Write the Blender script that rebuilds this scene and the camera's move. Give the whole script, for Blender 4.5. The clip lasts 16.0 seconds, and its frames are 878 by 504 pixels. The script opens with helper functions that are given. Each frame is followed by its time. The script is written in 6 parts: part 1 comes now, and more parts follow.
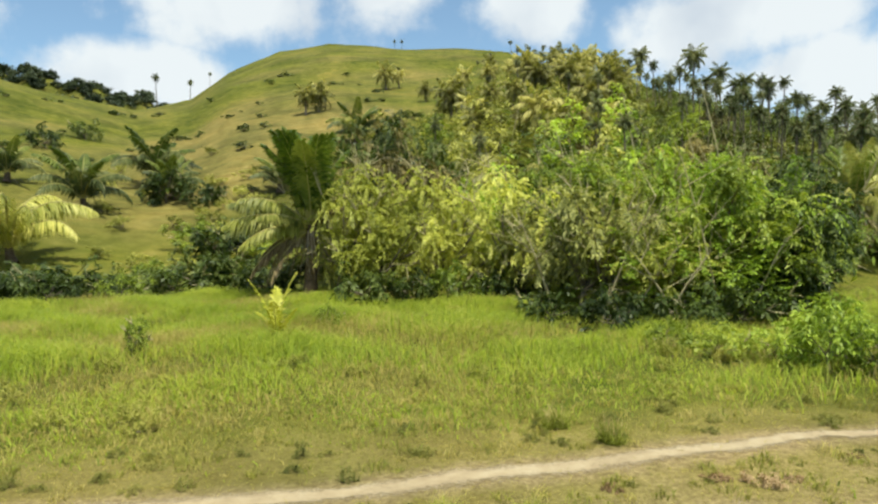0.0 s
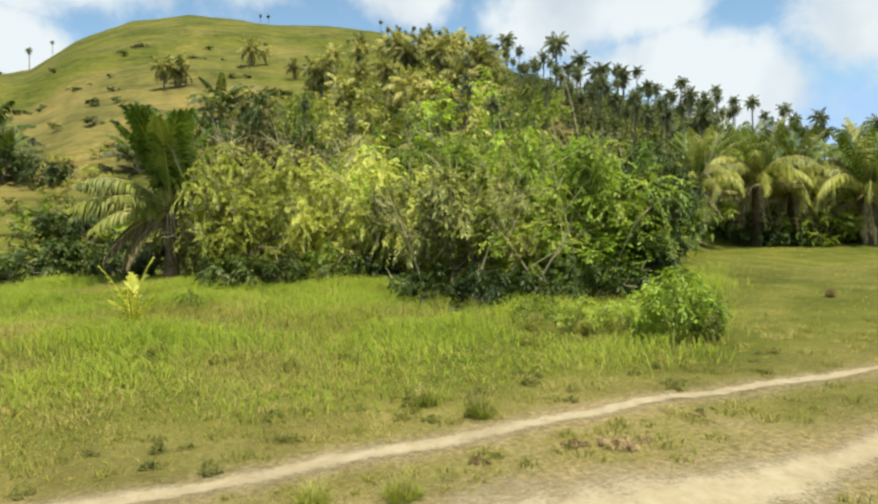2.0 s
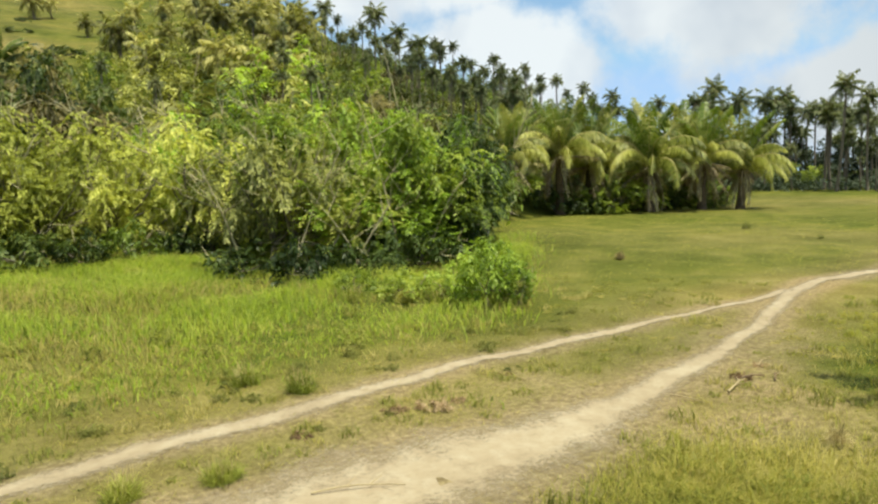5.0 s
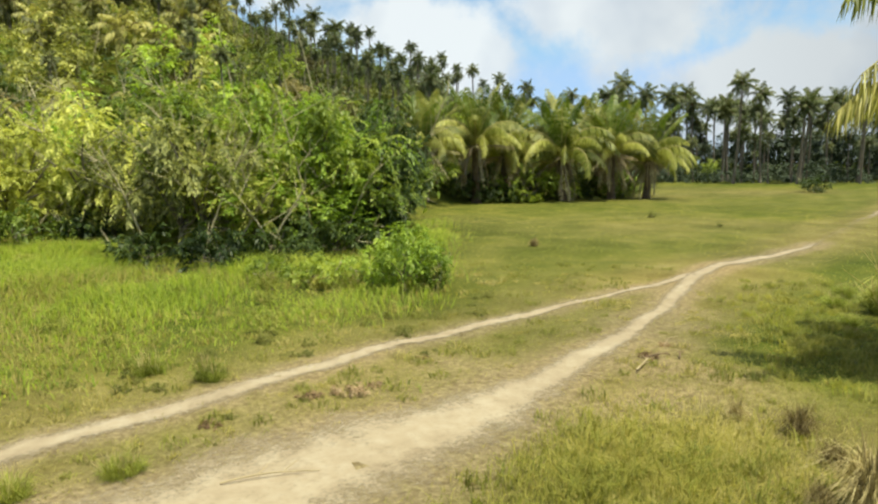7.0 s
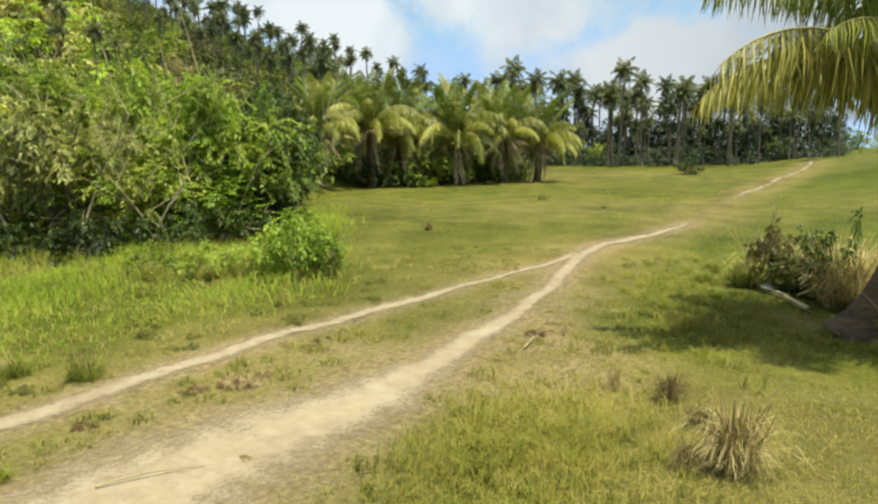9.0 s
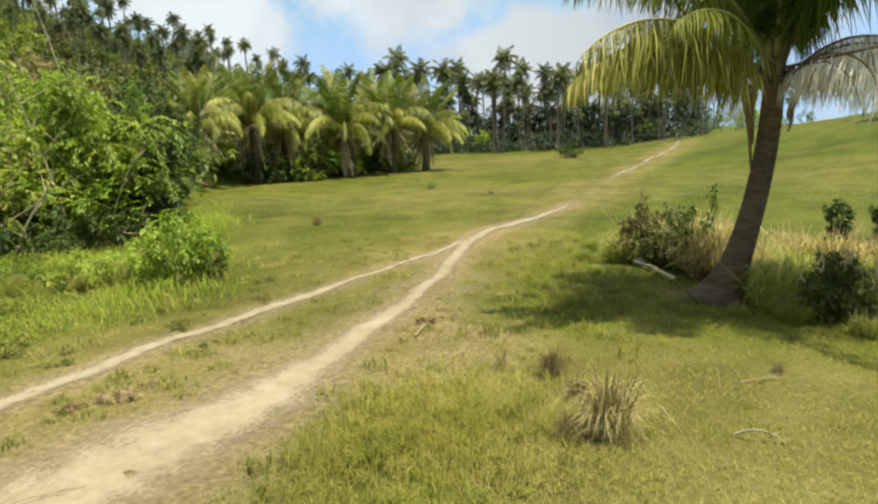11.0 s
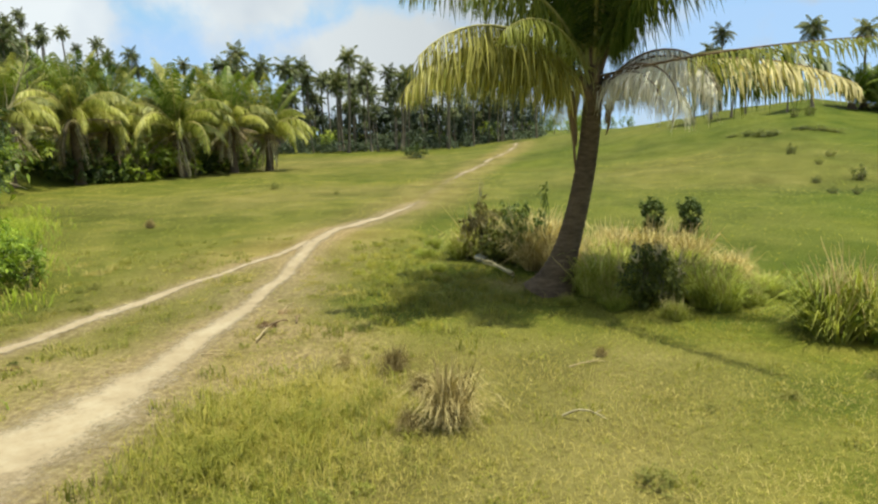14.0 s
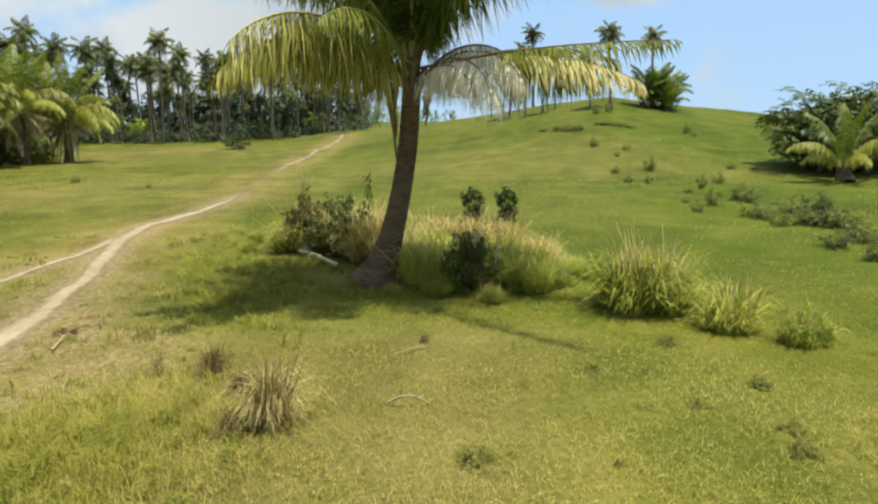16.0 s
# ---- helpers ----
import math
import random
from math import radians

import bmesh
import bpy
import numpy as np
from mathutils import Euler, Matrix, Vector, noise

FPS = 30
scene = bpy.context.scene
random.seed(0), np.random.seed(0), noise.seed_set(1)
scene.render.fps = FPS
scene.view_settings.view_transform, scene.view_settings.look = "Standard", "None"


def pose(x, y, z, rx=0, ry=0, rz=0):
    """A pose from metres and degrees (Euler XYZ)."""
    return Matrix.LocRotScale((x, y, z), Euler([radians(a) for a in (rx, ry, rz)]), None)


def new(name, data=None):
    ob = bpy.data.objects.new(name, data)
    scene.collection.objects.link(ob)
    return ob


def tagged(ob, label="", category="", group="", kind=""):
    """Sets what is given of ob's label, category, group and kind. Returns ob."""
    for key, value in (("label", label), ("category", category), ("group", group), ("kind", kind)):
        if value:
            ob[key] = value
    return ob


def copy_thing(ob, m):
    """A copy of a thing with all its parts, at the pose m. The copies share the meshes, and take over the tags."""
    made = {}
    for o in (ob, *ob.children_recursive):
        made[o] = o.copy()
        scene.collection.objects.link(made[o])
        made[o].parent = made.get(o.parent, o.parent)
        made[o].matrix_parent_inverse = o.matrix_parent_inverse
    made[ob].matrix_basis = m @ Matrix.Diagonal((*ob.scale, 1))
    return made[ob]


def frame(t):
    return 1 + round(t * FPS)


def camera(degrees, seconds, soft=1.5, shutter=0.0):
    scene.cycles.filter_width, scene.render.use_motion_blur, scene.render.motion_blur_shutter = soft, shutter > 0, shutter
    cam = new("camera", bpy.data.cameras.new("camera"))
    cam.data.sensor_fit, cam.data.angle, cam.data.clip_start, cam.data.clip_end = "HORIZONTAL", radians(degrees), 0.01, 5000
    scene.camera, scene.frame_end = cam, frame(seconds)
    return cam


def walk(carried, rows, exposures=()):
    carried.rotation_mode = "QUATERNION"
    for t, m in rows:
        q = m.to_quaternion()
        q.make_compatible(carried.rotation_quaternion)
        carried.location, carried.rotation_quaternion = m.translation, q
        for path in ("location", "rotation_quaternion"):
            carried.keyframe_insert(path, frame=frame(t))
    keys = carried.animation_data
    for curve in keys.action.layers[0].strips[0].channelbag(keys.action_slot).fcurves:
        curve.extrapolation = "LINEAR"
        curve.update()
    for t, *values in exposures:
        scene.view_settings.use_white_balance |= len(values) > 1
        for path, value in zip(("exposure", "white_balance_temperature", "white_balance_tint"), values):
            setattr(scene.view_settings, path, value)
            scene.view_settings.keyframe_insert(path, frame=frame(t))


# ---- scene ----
cam = camera(66.06, 16.0, soft=2.4)
# seconds, eye (m), yaw, pitch and roll (degrees) of someone who turns on the spot
PATH = [
    (0.0, -0.014, 0.003, 2.485, -0.00, -1.98, 0.61),
    (0.5, 0.005, 0.025, 2.478, -2.11, -2.15, 0.44),
    (1.0, 0.023, 0.047, 2.472, -5.33, -2.70, 0.31),
    (1.5, 0.042, 0.068, 2.465, -8.31, -3.35, 0.82),
    (2.0, 0.060, 0.090, 2.458, -10.71, -3.67, 0.90),
    (2.5, 0.066, 0.069, 2.466, -12.62, -3.69, 1.09),
    (3.0, 0.073, 0.048, 2.473, -14.98, -4.16, 1.07),
    (3.5, 0.079, 0.027, 2.481, -16.94, -4.57, 1.53),
    (4.0, 0.086, 0.006, 2.488, -19.88, -4.98, 1.48),
    (4.5, 0.092, -0.015, 2.496, -23.51, -6.02, 1.47),
    (4.7, 0.095, -0.024, 2.499, -24.56, -6.20, 1.29),
    (6.8, 0.138, 0.050, 2.422, -30.97, -7.09, 0.18),
    (7.0, 0.142, 0.057, 2.415, -32.61, -7.35, 0.13),
    (7.5, 0.166, 0.053, 2.412, -36.13, -7.78, 0.09),
    (8.0, 0.190, 0.048, 2.409, -38.10, -8.12, -0.11),
    (8.2, 0.199, 0.047, 2.407, -38.58, -8.00, -0.20),
    (10.3, 0.233, -0.132, 2.451, -47.03, -10.07, 2.04),
    (10.5, 0.235, -0.136, 2.450, -47.86, -9.75, 2.32),
    (11.0, 0.241, -0.147, 2.447, -50.57, -9.69, 2.14),
    (11.5, 0.247, -0.158, 2.444, -53.20, -9.73, 1.61),
    (12.0, 0.253, -0.169, 2.441, -55.46, -10.03, 1.50),
    (12.5, 0.257, -0.185, 2.439, -58.58, -10.22, 1.11),
    (13.0, 0.262, -0.200, 2.437, -60.63, -10.28, 1.66),
    (13.5, 0.267, -0.216, 2.436, -61.57, -9.92, 1.66),
    (14.0, 0.272, -0.232, 2.434, -63.34, -10.06, 1.40),
    (14.5, 0.284, -0.251, 2.429, -67.39, -10.31, 1.39),
    (15.0, 0.297, -0.271, 2.423, -72.29, -10.69, 0.74),
    (15.5, 0.309, -0.290, 2.418, -74.78, -11.26, 0.55),
    (16.0, 0.322, -0.310, 2.413, -77.72, -10.97, 0.57),
]
walk(cam, [(t, pose(x, y, z, 90 + p, r, w)) for t, x, y, z, w, p, r in PATH])

# ---- light ----
SUN_UP, SUN_WAY = 74.0, (0.50, -0.866)
toward = Vector((SUN_WAY[0] * math.cos(radians(SUN_UP)), SUN_WAY[1] * math.cos(radians(SUN_UP)), math.sin(radians(SUN_UP))))
lamp = bpy.data.lights.new("sun", "SUN")
lamp.energy, lamp.angle, lamp.color = 4.9, radians(0.6), (1.0, 0.98, 0.74)
sun = new("sun", lamp)
sun.rotation_mode = "QUATERNION"
sun.rotation_quaternion = toward.to_track_quat("Z", "Y")
scene.view_settings.exposure = 0.3

# cumulus banks: bearing to the left, height above level, half width, half height (degrees)
CLOUDS = [(17, 18, 9, 4.2), (23, 12.0, 7, 2.6), (5, 19, 4.5, 3.2), (-8.5, 18, 4, 3.4), (-24, 16, 8, 4.5), (-30, 11, 9, 3.0),
          (-20, 21, 10, 3.0), (-34, 9.5, 6, 3.6), (-43, 13, 6, 4.0), (-49, 11, 7.5, 4.2), (-61, 7.5, 7, 2.8), (-58, 3.0, 13, 3.4), (-55, 6.5, 6, 2.6),
          (-72, 9.5, 11, 3.8), (-80, 12, 6, 2.2), (-93, 10.5, 4.2, 2.2), (60, 14, 14, 6), (120, 20, 25, 9), (-150, 25, 25, 8)]


def make_world():
    world = bpy.data.worlds.new("day_sky")
    world.use_nodes = True
    nt = world.node_tree
    nt.nodes.clear()
    N, L = nt.nodes.new, nt.links.new

    def math_node(op, a, b=None, clamp=False):
        n = N("ShaderNodeMath")
        n.operation, n.use_clamp = op, clamp
        for i, v in enumerate((a, b)):
            if v is None:
                continue
            if isinstance(v, (int, float)):
                n.inputs[i].default_value = v
            else:
                L(v, n.inputs[i])
        return n.outputs[0]

    sky = N("ShaderNodeTexSky")
    sky.sky_type, sky.sun_disc = "NISHITA", False
    sky.sun_elevation, sky.sun_rotation = radians(SUN_UP), math.atan2(SUN_WAY[0], SUN_WAY[1])
    sky.air_density, sky.dust_density, sky.ozone_density = 1.0, 0.0, 1.6
    co = N("ShaderNodeTexCoord")
    sep = N("ShaderNodeSeparateXYZ")
    L(co.outputs["Generated"], sep.inputs[0])
    x, y, z = sep.outputs
    bear = math_node("MULTIPLY", math_node("ARCTAN2", math_node("MULTIPLY", x, -1.0), y), 57.2958)
    up = math_node("MULTIPLY", math_node("ARCSINE", z), 57.2958)
    puff = N("ShaderNodeTexNoise")
    puff.inputs["Scale"].default_value, puff.inputs["Detail"].default_value, puff.inputs["Roughness"].default_value = 9.0, 7.0, 0.58
    L(co.outputs["Generated"], puff.inputs["Vector"])
    body = None
    for a, e, w, h in CLOUDS:
        dx = math_node("DIVIDE", math_node("SUBTRACT", bear, a), w)
        dy = math_node("DIVIDE", math_node("SUBTRACT", up, e), h)
        d = math_node("ADD", math_node("MULTIPLY", dx, dx), math_node("MULTIPLY", dy, dy))
        v = math_node("SUBTRACT", 1.0, math_node("SQRT", d))
        body = v if body is None else math_node("MAXIMUM", body, v)
    high = math_node("MULTIPLY", math_node("SUBTRACT", up, 24.0), 0.03, True)
    body = math_node("MAXIMUM", body, math_node("SUBTRACT", high, 0.35))
    lump = math_node("ADD", body, math_node("MULTIPLY", math_node("SUBTRACT", puff.outputs[0], 0.5), 2.3))
    edge = N("ShaderNodeMapRange")
    edge.interpolation_type = "SMOOTHSTEP"
    edge.inputs[1].default_value, edge.inputs[2].default_value = -0.28, 0.42
    edge.inputs[4].default_value = 0.94
    L(lump, edge.inputs[0])
    shade = N("ShaderNodeTexNoise")
    shade.inputs["Scale"].default_value, shade.inputs["Detail"].default_value = 5.0, 4.0
    off = N("ShaderNodeMapping")
    off.inputs["Location"].default_value = (3.0, 1.0, 0.4)
    L(co.outputs["Generated"], off.inputs[0])
    L(off.outputs[0], shade.inputs["Vector"])
    ramp = N("ShaderNodeValToRGB")
    ramp.color_ramp.elements[0].position, ramp.color_ramp.elements[0].color = 0.36, (0.68, 0.76, 0.83, 1)
    ramp.color_ramp.elements[1].position, ramp.color_ramp.elements[1].color = 0.55, (0.92, 0.98, 0.99, 1)
    L(shade.outputs[0], ramp.inputs[0])
    clear, cloud = N("ShaderNodeBackground"), N("ShaderNodeBackground")
    clear.inputs[1].default_value, cloud.inputs[1].default_value = 0.108, 0.77
    pale = N("ShaderNodeHueSaturation")
    pale.inputs["Saturation"].default_value, pale.inputs["Value"].default_value = 0.70, 1.0
    L(sky.outputs[0], pale.inputs["Color"])
    cool = N("ShaderNodeMix")
    cool.data_type, cool.blend_type = "RGBA", "MULTIPLY"
    cool.inputs[0].default_value, cool.inputs[7].default_value = 1.0, (0.76, 1.02, 1.13, 1)
    L(pale.outputs[0], cool.inputs[6])
    haze = N("ShaderNodeMix")
    haze.data_type, haze.blend_type = "RGBA", "DARKEN"
    haze.inputs[0].default_value, haze.inputs[7].default_value = 0.85, (3.3, 4.95, 7.3, 1)
    L(cool.outputs[2], haze.inputs[6])
    L(haze.outputs[2], clear.inputs[0])
    thick = N("ShaderNodeMapRange")
    thick.inputs[1].default_value, thick.inputs[2].default_value = -62.0, -40.0
    thick.inputs[3].default_value, thick.inputs[4].default_value = 0.76, 1.01
    L(bear, thick.inputs[0])
    grey = N("ShaderNodeMix")
    grey.data_type, grey.blend_type, grey.inputs[0].default_value = "RGBA", "MULTIPLY", 1.0
    L(ramp.outputs[0], grey.inputs[6])
    L(thick.outputs[0], grey.inputs[7])
    L(grey.outputs[2], cloud.inputs[0])
    mix, out = N("ShaderNodeMixShader"), N("ShaderNodeOutputWorld")
    L(edge.outputs[0], mix.inputs[0])
    L(clear.outputs[0], mix.inputs[1])
    L(cloud.outputs[0], mix.inputs[2])
    L(mix.outputs[0], out.inputs[0])
    scene.world = world


make_world()


# ---- materials ----
def ramp_node(nt, stops):
    n = nt.nodes.new("ShaderNodeValToRGB")
    e = n.color_ramp.elements
    while len(e) < len(stops):
        e.new(0.5)
    for k, (p, c) in zip(e, stops):
        k.position, k.color = p, (*c, 1)
    return n


def noise_node(nt, vector, scale, detail=4.0, rough=0.55):
    n = nt.nodes.new("ShaderNodeTexNoise")
    n.inputs["Scale"].default_value, n.inputs["Detail"].default_value, n.inputs["Roughness"].default_value = scale, detail, rough
    nt.links.new(vector, n.inputs["Vector"])
    return n.outputs[0]


def mix_rgb(nt, fac, a, b, mode="MIX"):
    n = nt.nodes.new("ShaderNodeMix")
    n.data_type, n.blend_type = "RGBA", mode
    for slot, v in ((0, fac), (6, a), (7, b)):
        if isinstance(v, (int, float)):
            n.inputs[slot].default_value = v
        elif isinstance(v, tuple):
            n.inputs[slot].default_value = (*v, 1)
        else:
            nt.links.new(v, n.inputs[slot])
    return n.outputs[2]


def base_material(name):
    m = bpy.data.materials.new(name)
    m.use_nodes = True
    nt = m.node_tree
    return m, nt, nt.nodes["Principled BSDF"], nt.nodes["Material Output"]


def leaf_material(name, stops, sheer=0.7, rough=0.5, patch=1.0, skyward=0.5):
    """Foliage or grass: colour by leaf, with a drift from plant to plant and place to place, and light that comes through."""
    m, nt, bsdf, out = base_material(name)
    geo, info = nt.nodes.new("ShaderNodeNewGeometry"), nt.nodes.new("ShaderNodeObjectInfo")
    drift = noise_node(nt, geo.outputs["Position"], 0.5 * patch, 3.0)
    add = nt.nodes.new("ShaderNodeMath")
    add.operation = "MULTIPLY_ADD"
    nt.links.new(geo.outputs["Random Per Island"], add.inputs[0])
    add.inputs[1].default_value = 0.5
    two = nt.nodes.new("ShaderNodeMath")
    two.operation = "MULTIPLY_ADD"
    nt.links.new(drift, two.inputs[0])
    two.inputs[1].default_value = 1.0
    three = nt.nodes.new("ShaderNodeMath")
    three.operation = "MULTIPLY_ADD"
    nt.links.new(info.outputs["Random"], three.inputs[0])
    three.inputs[1].default_value, three.inputs[2].default_value = 0.5, -0.5
    nt.links.new(three.outputs[0], two.inputs[2])
    nt.links.new(two.outputs[0], add.inputs[2])
    col = ramp_node(nt, stops)
    nt.links.new(add.outputs[0], col.inputs[0])
    nt.links.new(col.outputs[0], bsdf.inputs["Base Color"])
    bsdf.inputs["Roughness"].default_value = rough
    bsdf.inputs["Specular IOR Level"].default_value = 0.16
    turn = nt.nodes.new("ShaderNodeVectorMath")
    turn.operation = "MULTIPLY_ADD"
    nt.links.new(geo.outputs["Normal"], turn.inputs[0])
    turn.inputs[1].default_value, turn.inputs[2].default_value = (1 - skyward,) * 3, (0, 0, skyward)
    even = nt.nodes.new("ShaderNodeVectorMath")
    even.operation = "NORMALIZE"
    nt.links.new(turn.outputs[0], even.inputs[0])
    nt.links.new(even.outputs[0], bsdf.inputs["Normal"])
    away = nt.nodes.new("ShaderNodeVectorMath")
    away.operation = "MULTIPLY_ADD"
    nt.links.new(geo.outputs["Normal"], away.inputs[0])
    away.inputs[1].default_value, away.inputs[2].default_value = (1 - skyward,) * 3, (0, 0, -skyward)
    level = nt.nodes.new("ShaderNodeVectorMath")
    level.operation = "NORMALIZE"
    nt.links.new(away.outputs[0], level.inputs[0])
    tr, mx = nt.nodes.new("ShaderNodeBsdfTranslucent"), nt.nodes.new("ShaderNodeAddShader")
    lit = mix_rgb(nt, 1.0, col.outputs[0], (sheer, sheer, 0.6 * sheer), "MULTIPLY")
    nt.links.new(lit, tr.inputs[0])
    nt.links.new(level.outputs[0], tr.inputs["Normal"])
    nt.links.new(bsdf.outputs[0], mx.inputs[0])
    nt.links.new(tr.outputs[0], mx.inputs[1])
    nt.links.new(mx.outputs[0], out.inputs[0])
    return m


def rough_material(name, stops, scale=6.0, rough=0.9, bump=0.4, stretch=(1, 1, 1)):
    """Bark, wood, earth, stone: two scales of grain and a relief."""
    m, nt, bsdf, out = base_material(name)
    co, mp = nt.nodes.new("ShaderNodeTexCoord"), nt.nodes.new("ShaderNodeMapping")
    mp.inputs["Scale"].default_value = stretch
    nt.links.new(co.outputs["Object"], mp.inputs[0])
    a, b = noise_node(nt, mp.outputs[0], scale, 5.0, 0.65), noise_node(nt, mp.outputs[0], scale * 0.17, 3.0)
    mean = nt.nodes.new("ShaderNodeMath")
    mean.operation = "MULTIPLY_ADD"
    nt.links.new(a, mean.inputs[0])
    mean.inputs[1].default_value = 0.6
    half = nt.nodes.new("ShaderNodeMath")
    half.operation = "MULTIPLY"
    nt.links.new(b, half.inputs[0])
    half.inputs[1].default_value = 0.4
    nt.links.new(half.outputs[0], mean.inputs[2])
    col = ramp_node(nt, stops)
    nt.links.new(mean.outputs[0], col.inputs[0])
    nt.links.new(col.outputs[0], bsdf.inputs["Base Color"])
    bp = nt.nodes.new("ShaderNodeBump")
    bp.inputs["Strength"].default_value, bp.inputs["Distance"].default_value = bump, 0.02
    nt.links.new(a, bp.inputs["Height"])
    nt.links.new(bp.outputs[0], bsdf.inputs["Normal"])
    bsdf.inputs["Roughness"].default_value = rough
    bsdf.inputs["Specular IOR Level"].default_value = 0.2
    return m


def ground_material():
    """Grassland: green turf, straw and bare earth, laid out by the cover attribute (red: straw, green: bare, blue: lush)."""
    m, nt, bsdf, out = base_material("grassland")
    geo = nt.nodes.new("ShaderNodeNewGeometry")
    att = nt.nodes.new("ShaderNodeAttribute")
    att.attribute_name = "cover"
    sep = nt.nodes.new("ShaderNodeSeparateColor")
    nt.links.new(att.outputs["Color"], sep.inputs[0])
    pos = geo.outputs["Position"]
    big, mid, fine = noise_node(nt, pos, 0.045, 5.0, 0.6), noise_node(nt, pos, 0.7, 5.0, 0.6), noise_node(nt, pos, 14.0, 4.0, 0.7)
    turf = ramp_node(nt, [(0.28, (0.072, 0.104, 0.011)), (0.5, (0.136, 0.150, 0.020)), (0.70, (0.212, 0.196, 0.041))])
    nt.links.new(mid, turf.inputs[0])
    straw = ramp_node(nt, [(0.3, (0.17, 0.14, 0.042)), (0.6, (0.26, 0.222, 0.075)), (0.8, (0.35, 0.295, 0.13))])
    nt.links.new(mid, straw.inputs[0])
    lush = ramp_node(nt, [(0.3, (0.070, 0.106, 0.010)), (0.7, (0.130, 0.158, 0.020))])
    nt.links.new(mid, lush.inputs[0])
    earth = ramp_node(nt, [(0.3, (0.230, 0.165, 0.085)), (0.7, (0.370, 0.298, 0.160))])
    nt.links.new(fine, earth.inputs[0])

    def mask(channel, gain, spread):
        a = nt.nodes.new("ShaderNodeMath")
        a.operation = "MULTIPLY_ADD"
        nt.links.new(spread, a.inputs[0])
        a.inputs[1].default_value, a.inputs[2].default_value = gain, -0.5 * gain
        b = nt.nodes.new("ShaderNodeMath")
        b.operation, b.use_clamp = "ADD", True
        nt.links.new(a.outputs[0], b.inputs[0])
        nt.links.new(channel, b.inputs[1])
        r = nt.nodes.new("ShaderNodeMapRange")
        r.interpolation_type = "SMOOTHSTEP"
        r.inputs[1].default_value, r.inputs[2].default_value = 0.2, 0.8
        nt.links.new(b.outputs[0], r.inputs[0])
        return r.outputs[0]

    c = mix_rgb(nt, mask(sep.outputs[2], 1.0, big), turf.outputs[0], lush.outputs[0])
    c = mix_rgb(nt, mask(sep.outputs[0], 1.3, big), c, straw.outputs[0])
    c = mix_rgb(nt, mask(sep.outputs[1], 0.9, mid), c, earth.outputs[0])
    patch = ramp_node(nt, [(0.36, (0.62, 0.68, 0.55)), (0.5, (0.95, 0.95, 0.95)), (0.66, (1.12, 1.06, 1.0))])
    nt.links.new(noise_node(nt, pos, 0.16, 6.0, 0.65), patch.inputs[0])
    c = mix_rgb(nt, 0.7, c, patch.outputs[0], "MULTIPLY")
    scrub = ramp_node(nt, [(0.40, (0.55, 0.60, 0.50)), (0.50, (0.92, 0.92, 0.86)), (0.62, (1.16, 1.06, 1.0))])
    nt.links.new(noise_node(nt, pos, 0.085, 7.0, 0.68), scrub.inputs[0])
    c = mix_rgb(nt, att.outputs["Alpha"], c, scrub.outputs[0], "MULTIPLY")
    speck = ramp_node(nt, [(0.3, (0.48, 0.48, 0.48)), (0.7, (1.03, 1.03, 1.0))])
    nt.links.new(fine, speck.inputs[0])
    c = mix_rgb(nt, 0.8, c, speck.outputs[0], "MULTIPLY")
    nt.links.new(c, bsdf.inputs["Base Color"])
    bp = nt.nodes.new("ShaderNodeBump")
    bp.inputs["Strength"].default_value, bp.inputs["Distance"].default_value = 0.7, 0.06
    nt.links.new(fine, bp.inputs["Height"])
    nt.links.new(bp.outputs[0], bsdf.inputs["Normal"])
    bsdf.inputs["Roughness"].default_value = 0.95
    bsdf.inputs["Specular IOR Level"].default_value = 0.1
    return m


M_GROUND = ground_material()
M_TRAIL = rough_material("trodden_earth", [(0.3, (0.250, 0.192, 0.120)), (0.5, (0.338, 0.270, 0.178)), (0.7, (0.415, 0.350, 0.250))], 5.0, 0.95, 0.5)


def fray(m):
    """Break up the edges of a trodden way by its rim attribute, so that turf shows through."""
    nt = m.node_tree
    bsdf, out = nt.nodes["Principled BSDF"], nt.nodes["Material Output"]
    att, geo = nt.nodes.new("ShaderNodeAttribute"), nt.nodes.new("ShaderNodeNewGeometry")
    att.attribute_name = "rim"
    n1, n2 = noise_node(nt, geo.outputs["Position"], 3.2, 6.0, 0.7), noise_node(nt, geo.outputs["Position"], 22.0, 3.0, 0.7)
    both = nt.nodes.new("ShaderNodeMath")
    both.operation = "ADD"
    nt.links.new(n1, both.inputs[0])
    nt.links.new(n2, both.inputs[1])
    lift = nt.nodes.new("ShaderNodeMath")
    lift.operation = "MULTIPLY_ADD"
    nt.links.new(both.outputs[0], lift.inputs[0])
    lift.inputs[1].default_value = 1.25
    nt.links.new(att.outputs["Fac"], lift.inputs[2])
    cut = nt.nodes.new("ShaderNodeMapRange")
    cut.interpolation_type = "SMOOTHSTEP"
    cut.inputs[1].default_value, cut.inputs[2].default_value = 0.9, 2.0
    nt.links.new(lift.outputs[0], cut.inputs[0])
    clear, mx = nt.nodes.new("ShaderNodeBsdfTransparent"), nt.nodes.new("ShaderNodeMixShader")
    nt.links.new(cut.outputs[0], mx.inputs[0])
    nt.links.new(clear.outputs[0], mx.inputs[1])
    nt.links.new(bsdf.outputs[0], mx.inputs[2])
    nt.links.new(mx.outputs[0], out.inputs[0])


